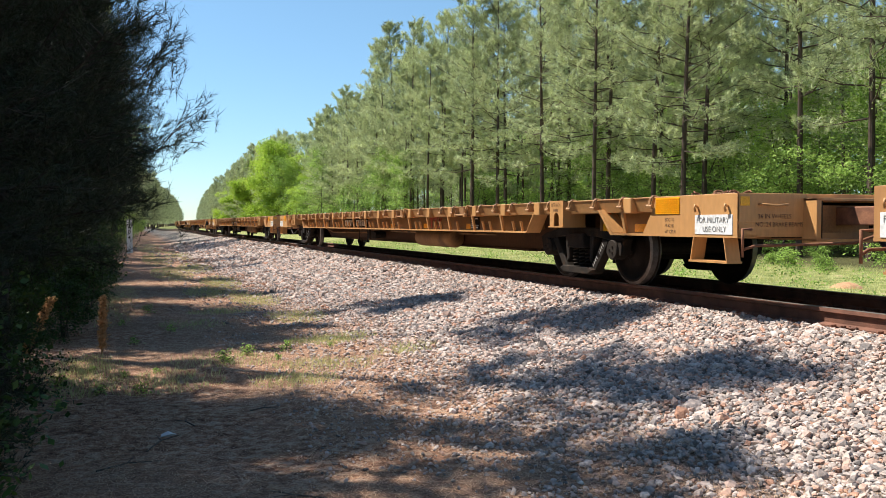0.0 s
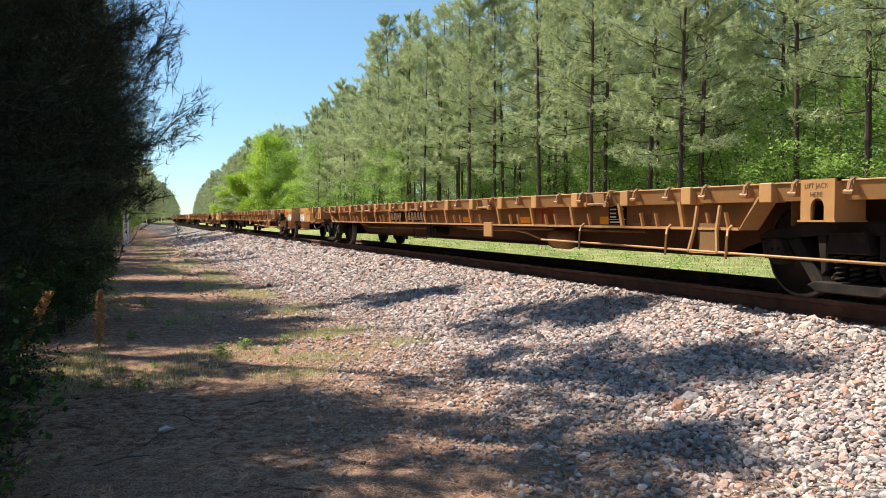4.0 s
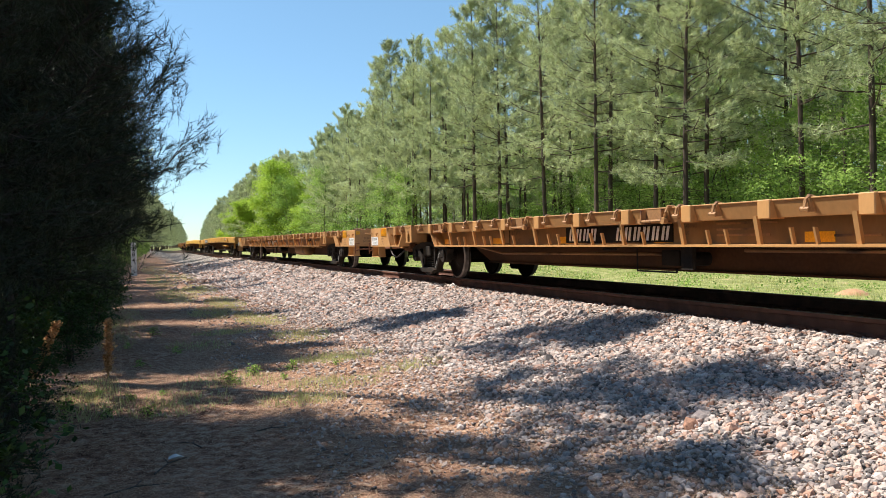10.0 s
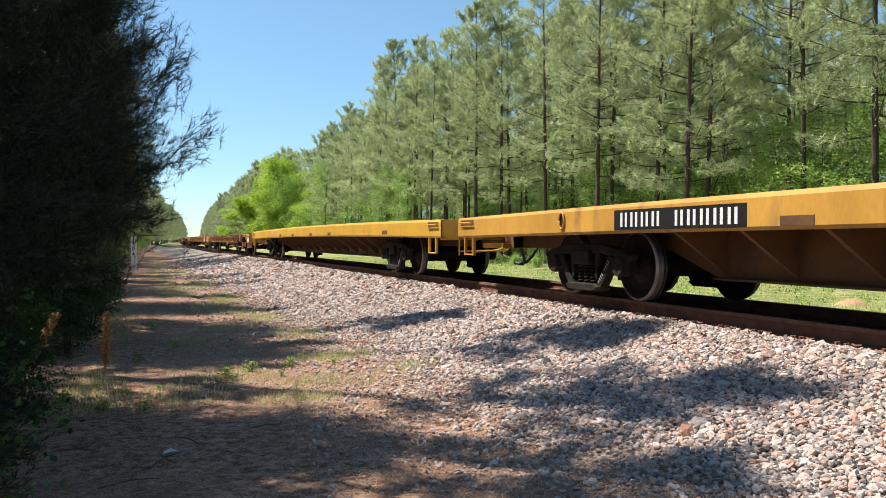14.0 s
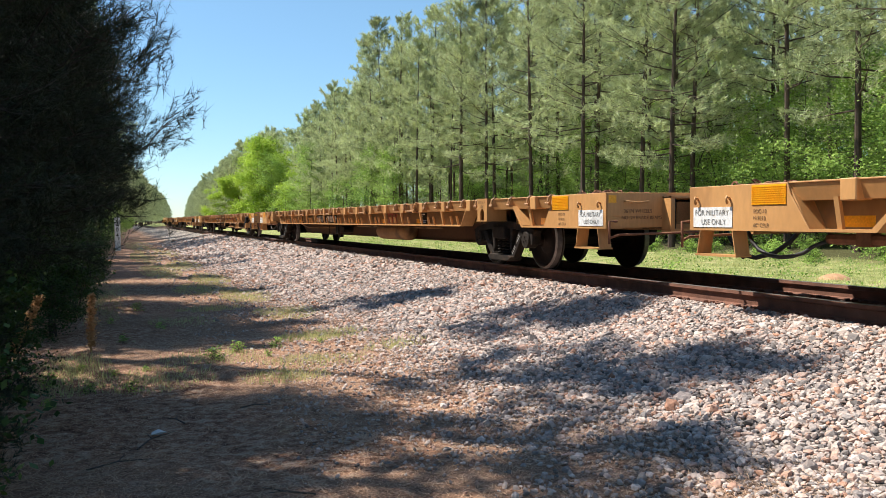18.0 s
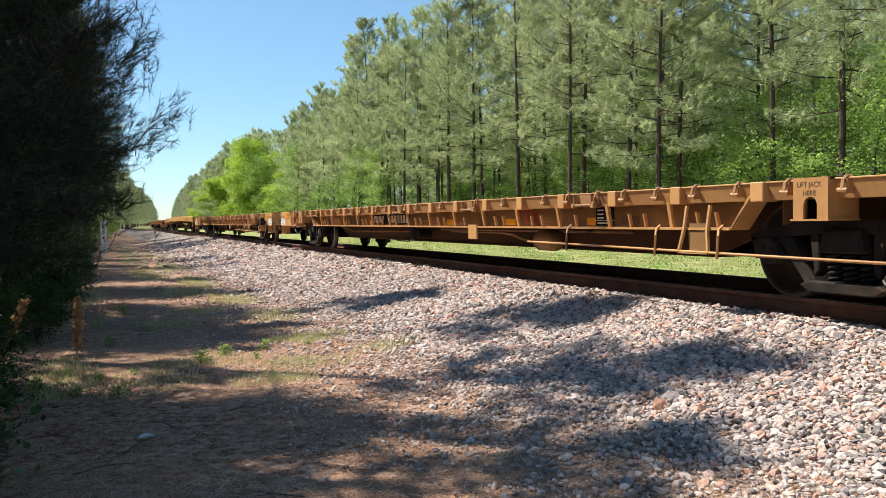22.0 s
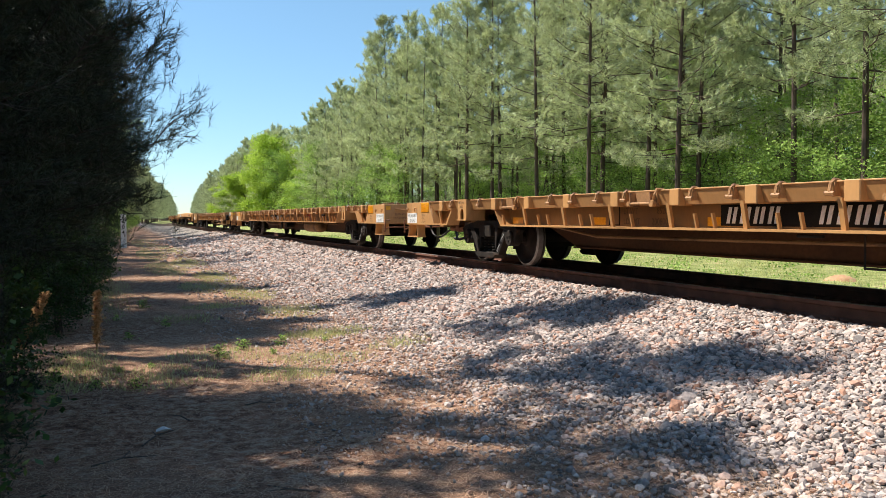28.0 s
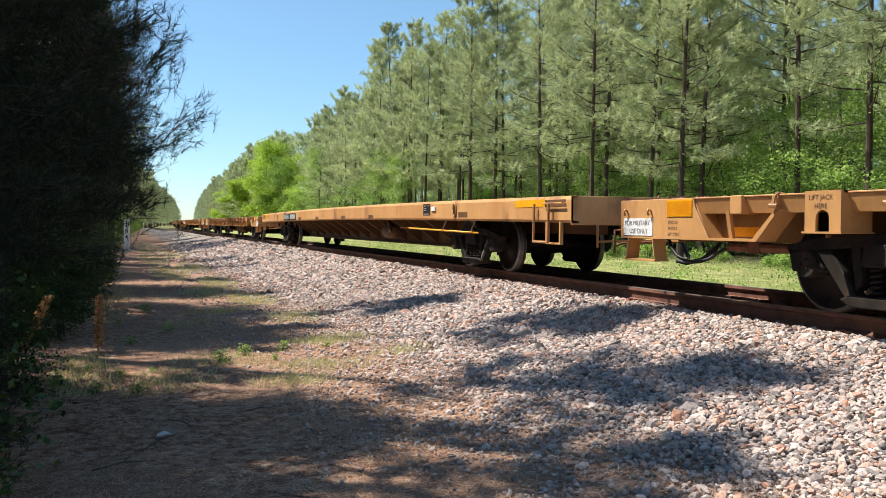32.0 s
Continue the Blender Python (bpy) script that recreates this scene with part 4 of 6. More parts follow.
    valve.tube([(-1.25, Y(10.9), 0.62), (-1.25, Y(11.2), 0.62)], 0.016, 6)
    part("control_valve", valve, CAST, car, "grimy brake control valve and its pipes")
    pipes = Build().tube([(-0.75, Y(13.0), 0.60), (-0.75, Y(19.5), 0.60)], 0.022, 6).tube([(-0.72, Y(4.8), 0.70), (-0.75, Y(6.6), 0.52), (-0.75, Y(12.0), 0.55)], 0.022, 6)
    part("train_line_pipe", pipes, TAN_DIRTY, car, smooth=True)
    make_truck(car, -TRUCK), make_truck(car, TRUCK)
    return car


YH = 13.65              # half of a yellow car's body


def make_yellow_car(style):
    """A yellow flat car with deep smooth side sills. style 1: yellow sheets and dark ends."""
    car = tagged(new("yellow_flat_car"), "long yellow steel flat car" + ((" with deep smooth side sills", " with orange sheets and rusty end", " with brown painted-over patches")[style]), "rail car", "cars of the train")
    body = (YELLOW, WORN_ORANGE, YELLOW_BRIGHT)[style]
    cam_z = lambda y: 0.075 * (1 - (y / YH) ** 2)
    n = 24
    ys = [-YH + 2 * YH * k / n for k in range(n + 1)]
    WY = 1.385
    for s in (-1, 1):
        b = Build()
        prof = [(WY - 0.10, 1.195), (WY - 0.02, 1.185), (WY, 1.14), (WY, 0.865), (WY - 0.02, 0.83), (WY - 0.12, 0.83), (WY - 0.12, 0.85), (WY - 0.03, 0.86), (WY - 0.03, 1.165), (WY - 0.10, 1.175)]
        m = len(prof)
        verts = [(s * x, y, z + cam_z(y)) for y in ys for x, z in prof]
        faces = []
        for k in range(n):
            for i in range(m):
                q = (k * m + i, k * m + (i + 1) % m, (k + 1) * m + (i + 1) % m, (k + 1) * m + i)
                faces.append(q if s > 0 else q[::-1])
        faces += [tuple(range(m)), tuple(range(n * m, n * m + m))[::-1]]
        b.add(verts, faces)
        part("side_sill", b, body, car, "deep yellow side sill", bevel=0.0)
    deck = Build()
    verts = [(x, y, z + cam_z(y)) for y in ys for x, z in ((-1.30, 1.176), (1.30, 1.176), (1.30, 1.14), (-1.30, 1.14))]
    faces = [(k * 4 + i, k * 4 + (i + 1) % 4, k * 4 + 4 + (i + 1) % 4, k * 4 + 4 + i) for k in range(n) for i in range(4)]
    deck.add(verts, faces)
    part("deck", deck, DECKING, car, "weathered board deck")
    web = Build()
    for s in (-1, 1):
        x0, x1 = sorted((s * 0.52, s * 0.54))
        web.prism([(-8.7, 1.1), (-8.5, 0.72), (-7.4, 0.36), (7.4, 0.36), (8.5, 0.72), (8.7, 1.1)], x0, x1)
    web.box(-0.62, 0.62, -7.4, 7.4, 0.335, 0.36)
    part("centre_sill", web, YELLOW_DARK, car, "rust-stained yellow centre sill")
    part("draft_sill", Build().box(-0.33, 0.33, -YH + 0.02, -8.4, 0.66, 1.1), YELLOW_DARK, car)
    part("draft_sill", Build().box(-0.33, 0.33, 8.4, YH - 0.02, 0.66, 1.1), YELLOW_DARK, car)
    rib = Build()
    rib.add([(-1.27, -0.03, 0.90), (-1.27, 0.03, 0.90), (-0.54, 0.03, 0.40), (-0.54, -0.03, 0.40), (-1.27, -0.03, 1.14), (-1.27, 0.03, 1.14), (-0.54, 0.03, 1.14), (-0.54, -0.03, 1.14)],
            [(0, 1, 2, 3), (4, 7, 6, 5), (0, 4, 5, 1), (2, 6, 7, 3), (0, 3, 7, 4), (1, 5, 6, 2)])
    rib = rib.mesh("cross_rib", YELLOW_DARK)
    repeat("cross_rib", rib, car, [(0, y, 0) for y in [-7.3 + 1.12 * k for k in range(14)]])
    repeat("cross_rib", rib, car, [(0, y, 0) for y in [-7.3 + 1.12 * k for k in range(14)]], 180)
    Y = lambda d: YH - d
    if style == 2:
        part("overpainted_patch", Build().box(-WY - 0.004, -WY - 0.001, Y(7.35), Y(5.75), 0.95, 1.10), WORN_ORANGE, car, "faded brown patch over an old number")
    else:
        board = part("number_board", Build().box(-WY - 0.004, -WY - 0.001, Y(7.75), Y(5.35), 0.92, 1.16), BLACK, car, "black number board with white bars")
        mark = Build().box(-WY - 0.009, -WY - 0.005, -0.045, 0, 0.955, 1.125).mesh("number_bar", WHITE)
        repeat("number_bar", mark, board, [(0, Y(5.50) - 0.22 * i - dy, 0) for i in range(10) if i != 4 for dy in (0.0, 0.10)])
    patch = Build().box(-WY - 0.004, -WY - 0.001, -0.42, 0, 0.93, 1.02).mesh("paint_patch", YELLOW_DARK)
    repeat("paint_patch", patch, car, [(0, Y(d), 0) for d in (8.2, 11.0, 14.4, 17.2, 23.2)])
    if style == 2:
        return finish_yellow(car, body, WY, style)
    card = part("stencil_card", Build().box(-WY - 0.006, -WY - 0.001, Y(21.70), Y(21.30), 0.98, 1.20), BLACK, car, "black service card with unreadable lines")
    cl = Build()
    for y0, y1, z in ((21.35, 21.49, 1.16), (21.35, 21.49, 1.11), (21.35, 21.49, 1.07), (21.55, 21.65, 1.16), (21.35, 21.65, 1.0)):
        cl.box(-WY - 0.011, -WY - 0.007, Y(y1), Y(y0), z - 0.008, z + 0.01)
    part("card_lines", cl, GREY_MARK, card)
    part("route_card_holder", Build().box(-WY - 0.025, -WY - 0.001, Y(22.02), Y(21.80), 1.06, 1.14), WHITE, car, "small white route card")
    for d in (4.0, 23.03):
        ring = Build()
        ring.tube([(-WY - 0.012, Y(d) + 0.07 * math.cos(a), 1.06 + 0.115 * math.sin(a)) for a in [i * math.pi / 8 for i in range(17)]], 0.018, 5)
        port = part("tie_port", ring, body, car, smooth=True)
        # no opening is cut: a flat black oval paints the hole's shade
        part("port_hole", Build().prism([(Y(d) + 0.06 * math.cos(a), 1.06 + 0.10 * math.sin(a)) for a in [i * math.pi / 8 for i in range(16)]], -WY - 0.005, -WY - 0.001), BLACK, port)
    tk = Build().tube([(-0.95, Y(17.35), 0.63), (-0.95, Y(17.4), 0.63), (-0.95, Y(18.0), 0.63), (-0.95, Y(18.05), 0.63)], [0.13, 0.17, 0.17, 0.13], 14)
    part("air_reservoir", tk, YELLOW_DARK, car, smooth=True)
    part("hanging_strap", Build().prism([(Y(18.2), 0.95), (Y(18.3), 0.95), (Y(18.6), 0.62), (Y(18.5), 0.62)], -1.25, -1.2), YELLOW_DARK, car)
    rod = Build().tube([(-WY - 0.04, Y(20.5), 0.72), (-WY - 0.04, Y(24.2), 0.66)], 0.017, 6).tube([(-1.1, Y(18.9), 0.72), (-1.2, Y(20.5), 0.72)], 0.012, 5)
    part("brake_rod", rod, REFLECT, car, "yellow brake rod", smooth=True)
    for d in (22.5, 23.9):
        part("rod_hanger", Build().tube([(-WY + 0.05, Y(d), 0.88), (-WY - 0.04, Y(d), 0.70), (-WY - 0.06, Y(d + 0.1), 0.68)], 0.014, 5), YELLOW_DARK, car)
    return finish_yellow(car, body, WY, style)


def finish_yellow(car, body, WY, style):
    """Both ends and the trucks of a yellow car."""
    for e in (-1, 1):
        E = lambda d: e * (YH - d)
        y0, y1 = sorted((E(0), E(0.02)))
        end = Build()
        for s in (-1, 1):
            x0, x1 = sorted((s * 0.5, s * (WY - 0.002)))
            end.prism([(y0, 0.80), (y1, 0.80), (y1, 1.19), (y0, 1.19)], x0, x1)
        end.box(-0.5, 0.5, y0, y1, 1.06, 1.19)
        end.box(-0.5, 0.5, y0, y1, 0.64, 0.74)
        part("end_sill", end, body, car, "end sill" + (" with rusty worn paint" if style == 1 else ""), bevel=0.004)
        # black back plate carries the draft pocket's shade in its colour
        k0, k1 = sorted((E(0.5), E(0.52)))
        part("pocket_back", Build().box(-0.5, 0.5, k0, k1, 0.66, 1.06), BLACK, car)
        c = Build()
        s0, s1 = sorted((E(0.4), E(-0.35)))
        c.box(-0.085, 0.085, s0, s1, 0.80, 0.95)
        h0, h1 = sorted((E(-0.33), E(-0.62)))
        c.box(-0.17, 0.15, h0, h1, 0.74, 1.0)
        part("coupler", c, RUST, car, "rust-brown coupler", bevel=0.03)
        st = Build()
        ya, yb = sorted((E(0.32), E(0.72)))
        for yy in (ya, yb):
            st.box(-WY + 0.0, -WY + 0.05, yy - 0.02, yy + 0.02, 0.55, 0.84)
        st.box(-WY + 0.0, -WY + 0.05, ya - 0.02, yb + 0.02, 0.53, 0.555)
        part("corner_step", st, body, car, "yellow stirrup step", bevel=0.004)
        slot = Build()
        sa, sb = sorted((E(0.15), E(0.75)))
        slot.box(-WY - 0.004, -WY - 0.001, sa, sb, 1.11, 1.15).box(-WY - 0.004, -WY - 0.001, sa, sb, 1.055, 1.09)
        tagged(part("corner_slot", slot, YELLOW_DARK, car), kind="stuff")
        hh = Build()
        hh.tube([(-WY, sa, 1.10), (-WY - 0.05, sa, 1.10), (-WY - 0.05, sb, 1.10), (-WY, sb, 1.10)], 0.011, 6)
        part("hand_hold", hh, body, car)
        rodl = Build()
        rodl.tube([(-1.05, E(-0.12), 0.50), (-1.05, E(-0.12), 0.80), (-1.0, E(-0.02), 0.80)], 0.016, 6)
        rodl.tube([(-1.05, E(-0.12), 0.58), (-0.3, E(-0.25), 0.60), (-0.1, E(-0.42), 0.72)], 0.016, 6)
        part("uncoupling_lever", rodl, body, car, smooth=True)
        hose = Build()
        hose.tube([(0.28, E(-0.1), 0.66), (0.25, E(-0.25), 0.50), (0.20, E(-0.40), 0.38), (0.10, E(-0.52), 0.33), (0.02, E(-0.6), 0.36)], 0.028, 7)
        part("brake_hose", hose, RUBBER, car, smooth=True)
        if style == 1:
            ra, rb = sorted((E(0.75), E(1.75)))
            part("bright_sheet", Build().box(-WY - 0.005, -WY - 0.001, ra, rb, 1.06, 1.165), REFLECT, car, "bright orange sheet")
    if style == 1:
        lad = Build()
        for yy in (-YH + 0.55, -YH + 1.0):
            lad.tube([(-WY - 0.05, yy, 1.10), (-WY - 0.06, yy, 0.55)], 0.018, 6)
        lad.tube([(-WY - 0.06, -YH + 0.55, 0.56), (-WY - 0.06, -YH + 1.0, 0.56)], 0.018, 6)
        part("ladder", lad, body, car)
    make_truck(car, -(YH - 4.1)), make_truck(car, YH - 4.1)
    return car


# order of the train from the car that leads: T tan, B and C tan with the hand brake ahead, Y, Z and S yellow
ORDER = "TTTBBCTTYZBTBBBYBTCSTTBTTB"


def make_train():
    masters, cars = {}, []
    for k, c in enumerate(ORDER):
        if c not in masters:
            masters[c] = {"T": lambda: make_tan_car(False), "B": lambda: make_tan_car(True), "C": lambda: make_tan_car(True, True), "Y": lambda: make_yellow_car(0), "S": lambda: make_yellow_car(1), "Z": lambda: make_yellow_car(2)}[c]()
            cars.append(masters[c])
        else:
            cars.append(copy_thing(masters[c], pose(0, 0, 0)))
    return cars


make_track()
TRAIN = make_train()


# ---------------------------------------------------------------- trees and plants
def cloud(name, verts, faces, material, smooth=False):
    """A mesh from arrays of corners and of equal-sided faces."""
    me = bpy.data.meshes.new(name)
    verts, faces = np.asarray(verts, np.float32), np.asarray(faces, np.int32)
    k = faces.shape[1]
    me.vertices.add(len(verts))
    me.vertices.foreach_set("co", verts.ravel())
    me.loops.add(faces.size)
    me.loops.foreach_set("vertex_index", faces.ravel())
    me.polygons.add(len(faces))
    me.polygons.foreach_set("loop_start", np.arange(0, faces.size, k, dtype=np.int32))
    me.polygons.foreach_set("loop_total", np.full(len(faces), k, np.int32))
    me.materials.append(material)
    me.update(calc_edges=True)
    me.shade_smooth() if smooth else me.shade_flat()
    return me


def unit(a):
    return a / np.maximum(np.linalg.norm(a, axis=-1, keepdims=True), 1e-6)


def leaves(rng, at, size, flat=0.4):
    """Loose pointed leaves, two triangles each."""
    n = len(at)
    d = unit(rng.normal(0, 1, (n, 3)) * (1, 1, 0.6))
    s = unit(np.cross(d, rng.normal(0, 1, (n, 3)) * (flat, flat, 1)))
    ln = size * rng.uniform(0.6, 1.3, (n, 1))
    v = np.stack([at, at + d * ln * 0.5 + s * ln * 0.32, at + d * ln, at + d * ln * 0.5 - s * ln * 0.32], 1).reshape(-1, 3)
    return v, np.arange(len(v)).reshape(-1, 4)


def pine(seed, height, base, reach, boughs, subs, shoots, per, length, width, material, limbs=True, thick=0.17, lean=0.3, stubs=10, bark=None, shoot=0.45, droop=0.0, taper=0.75, uneven=0.27):
    """A pine: a tapered trunk and limbs that fork into sprays, each spray tipped with brushes of needles. base: where the crown begins."""
    rng = np.random.default_rng(seed)
    tree = new("pine_tree")
    bend = rng.normal(0, lean, 2)
    ax = lambda z: np.array([bend[0] * (z / height) ** 2, bend[1] * (z / height) ** 1.5, z])
    trunk = Build().tube([ax(height * k / 9) + (0, 0, -0.3 if k == 0 else 0) for k in range(10)], [thick * (1 - 0.88 * (k / 9) ** 1.2) * (1.25 if k == 0 else 1) for k in range(10)], 9)
    at, way, size = [], [], []
    wood = Build()
    up, thin = np.array([0, 0, 1.0]), min(1.0, reach / 4)

    def brush(p, d, big):
        at.append(p), way.append(d), size.append(big)

    for i in range(boughs):
        f = ((i + rng.uniform(0, 1)) / boughs) ** 0.9
        z = base + (height - base) * f * 0.97
        az = i * 2.4 + rng.uniform(-0.6, 0.6)
        r = reach * ((1 - f) ** taper * 0.92 + 0.10) * rng.uniform(0.87 - uneven, 0.87 + uneven)
        if f < 0.10:
            r *= 0.75
        d = unit(np.array([math.cos(az), math.sin(az), -0.12 - droop + 0.85 * f + rng.normal(0, 0.14)]))
        side = unit(np.cross(d, up))
        pts = [ax(z) + d * r * q + up * (0.24 - 0.2 * droop) * r * q * q + rng.normal(0, 0.06 * r * q, 3) for q in (0, 0.35, 0.7, 1.0)]
        if limbs:
            wood.tube(pts, [thin * 0.040 * (1.2 - f), thin * 0.026 * (1.2 - f), thin * 0.015, thin * 0.006], 5)
        brush(pts[3], unit(d + up * 0.4), 1.0), brush(pts[3] - d * 0.25, unit(d + up * 0.7), 1.0)
        for k in range(subs):
            q = 0.22 + 0.74 * (k + rng.uniform(0, 1)) / subs
            j = min(int(q * 2.999), 2)
            t = q * 2.999 - j
            p = pts[j] * (1 - t) + pts[j + 1] * t
            sgn = 1 if k % 2 else -1
            ln = r * rng.uniform(0.24, 0.46) * (1.15 - 0.6 * q) + 0.12
            sd = unit(d * 0.65 + side * sgn * rng.uniform(0.5, 1.1) + up * rng.normal(0.12, 0.22))
            e = p + sd * ln + up * 0.12 * ln
            if limbs:
                wood.tube([p, (p + e) / 2 + rng.normal(0, 0.04 * ln, 3), e], [thin * 0.013, thin * 0.009, thin * 0.004], 3)
            for h in range(shoots):
                w = 1.0 - 0.75 * h / shoots * rng.uniform(0.7, 1.2)
                sp = p + (e - p) * w + rng.normal(0, 0.07, 3) * (0.4 + ln)
                brush(sp, unit(sd * 0.7 + up * rng.uniform(0.1, 0.9) + rng.normal(0, 0.35, 3)), rng.uniform(0.75, 1.2))
    brush(ax(height), up, 1.2), brush(ax(height * 0.985), up, 1.2)
    for i in range(stubs):
        z = rng.uniform(0.25, 1.0) * base
        az, r = rng.uniform(0, 6.28), rng.uniform(0.4, 1.9)
        p = ax(z)
        d = np.array([math.cos(az), math.sin(az), rng.uniform(-0.2, 0.3)])
        wood.tube([p, p + d * r * 0.5 + rng.normal(0, 0.07, 3), p + d * r], [0.026, 0.016, 0.005], 4)
    trunk.add(wood.v, wood.f)
    part("trunk", trunk, bark or BARK, tree, "brown trunk with its limbs")
    at, way, size = np.array(at), np.array(way), np.array(size)
    n = len(at)
    along = rng.uniform(-0.9, 0.15, (n, per, 1)) * shoot * size[:, None, None]
    d = unit(way[:, None] * 0.85 + rng.normal(0, 0.48, (n, per, 3)))
    ln = length * size[:, None, None] * rng.uniform(0.7, 1.15, (n, per, 1))
    s = unit(np.cross(d, rng.normal(0, 1, (n, per, 3)))) * width / 2
    p = at[:, None] + way[:, None] * along
    v = np.stack([p + s, p - s, p + d * ln], 2).reshape(-1, 3)
    part("crown", cloud("crown", v, np.arange(len(v)).reshape(-1, 3), material), material, tree)
    return tree


def broadleaf(seed, height, radius, count, size, material, name="young_tree", stems=1, flat=1.0, low=0.25, thick=0.06):
    """A leafy tree or shrub: stems, branches and loose leaves in clumps."""
    rng = np.random.default_rng(seed)
    tree = new(name)
    wood = Build()
    clumps = []
    for s in range(stems):
        a = rng.uniform(0, 6.28)
        root = np.array([math.cos(a), math.sin(a), 0]) * (0.12 * radius if stems > 1 else 0)
        tip = root + np.array([rng.normal(0, 0.25) * radius, rng.normal(0, 0.25) * radius, height * rng.uniform(0.8, 0.95)])
        mid = (root + tip) / 2 + rng.normal(0, 0.06 * height, 3) * (1, 1, 0)
        wood.tube([root - (0, 0, 0.15), mid, tip], [thick, thick * 0.6, thick * 0.15], 6)
        for k in range(max(6, 26 // stems)):
            q = rng.uniform(low, 1.0)
            p = root * (1 - q) + tip * q if q > 0.5 else root * (1 - 2 * q) + mid * 2 * q if q < 0.5 else mid
            az = rng.uniform(0, 6.28)
            r = radius * rng.uniform(0.35, 1.0) * (1.1 - 0.75 * max(0, q - 0.45) / 0.55)
            e = p + np.array([math.cos(az) * r, math.sin(az) * r, rng.uniform(-0.05, 0.5) * r])
            wood.tube([p, (p + e) / 2 + rng.normal(0, 0.08 * r, 3), e], [thick * 0.35, thick * 0.22, 0.004], 4)
            for j in range(3):
                clumps.append(p + (e - p) * rng.uniform(0.35, 1.05) + rng.normal(0, 0.14 * radius, 3))
    clumps = np.array(clumps)
    c = clumps[rng.integers(0, len(clumps), count)]
    at = c + rng.normal(0, 1, (count, 3)) * np.array([1, 1, 0.55]) * radius * 0.115
    at[:, 2] = np.maximum(at[:, 2], 0.05)
    part("stem" if stems > 1 else "trunk", wood, TWIG, tree)
    v, f = leaves(rng, at, size)
    part("crown", cloud("crown", v, f, material), material, tree)
    return tree


def plant(master, spots, label, category, group, used):
    """Sets the master at the first spot and copies of it at the others; a spot is x, y, scale, turn."""
    for x, y, sc, turn in spots:
        m = pose(x, y, ground_z(x, y) - 0.03, 0, 0, turn)
        if master.name in used:
            ob = copy_thing(master, m)
        else:
            ob = master
            used.add(master.name)
            ob.matrix_basis = m
        ob.scale = (sc, sc, sc)
        tagged(ob, label, category, group)


def joined(masters, spots, rng):
    """Far woods as one sheet of crowns and trunks that nobody could count."""
    for name, material in (("crown", NEEDLE), ("trunk", BARK)):
        vs, fs, n = [], [], 0
        for x, y, sc in spots:
            me = [o for o in masters[int(rng.integers(0, len(masters)))].children if o.name.startswith(name)][0].data
            v = np.empty(len(me.vertices) * 3, np.float32)
            me.vertices.foreach_get("co", v)
            me.calc_loop_triangles()
            f = np.empty(len(me.loop_triangles) * 3, np.int32)
            me.loop_triangles.foreach_get("vertices", f)
            v = v.reshape(-1, 3) * sc
            a = rng.uniform(0, 6.28)
            v = np.stack([v[:, 0] * math.cos(a) - v[:, 1] * math.sin(a) + x, v[:, 0] * math.sin(a) + v[:, 1] * math.cos(a) + y, v[:, 2] + ground_z(x, y)], 1)
            vs.append(v), fs.append(f.reshape(-1, 3) + n)
            n += len(v)
        nm = "distant_woods" if name == "crown" else "distant_trunks"
        tagged(new(nm, cloud(nm, np.concatenate(vs), np.concatenate(fs), material)), "far pine woods on both sides of the line", "woods", kind="stuff")


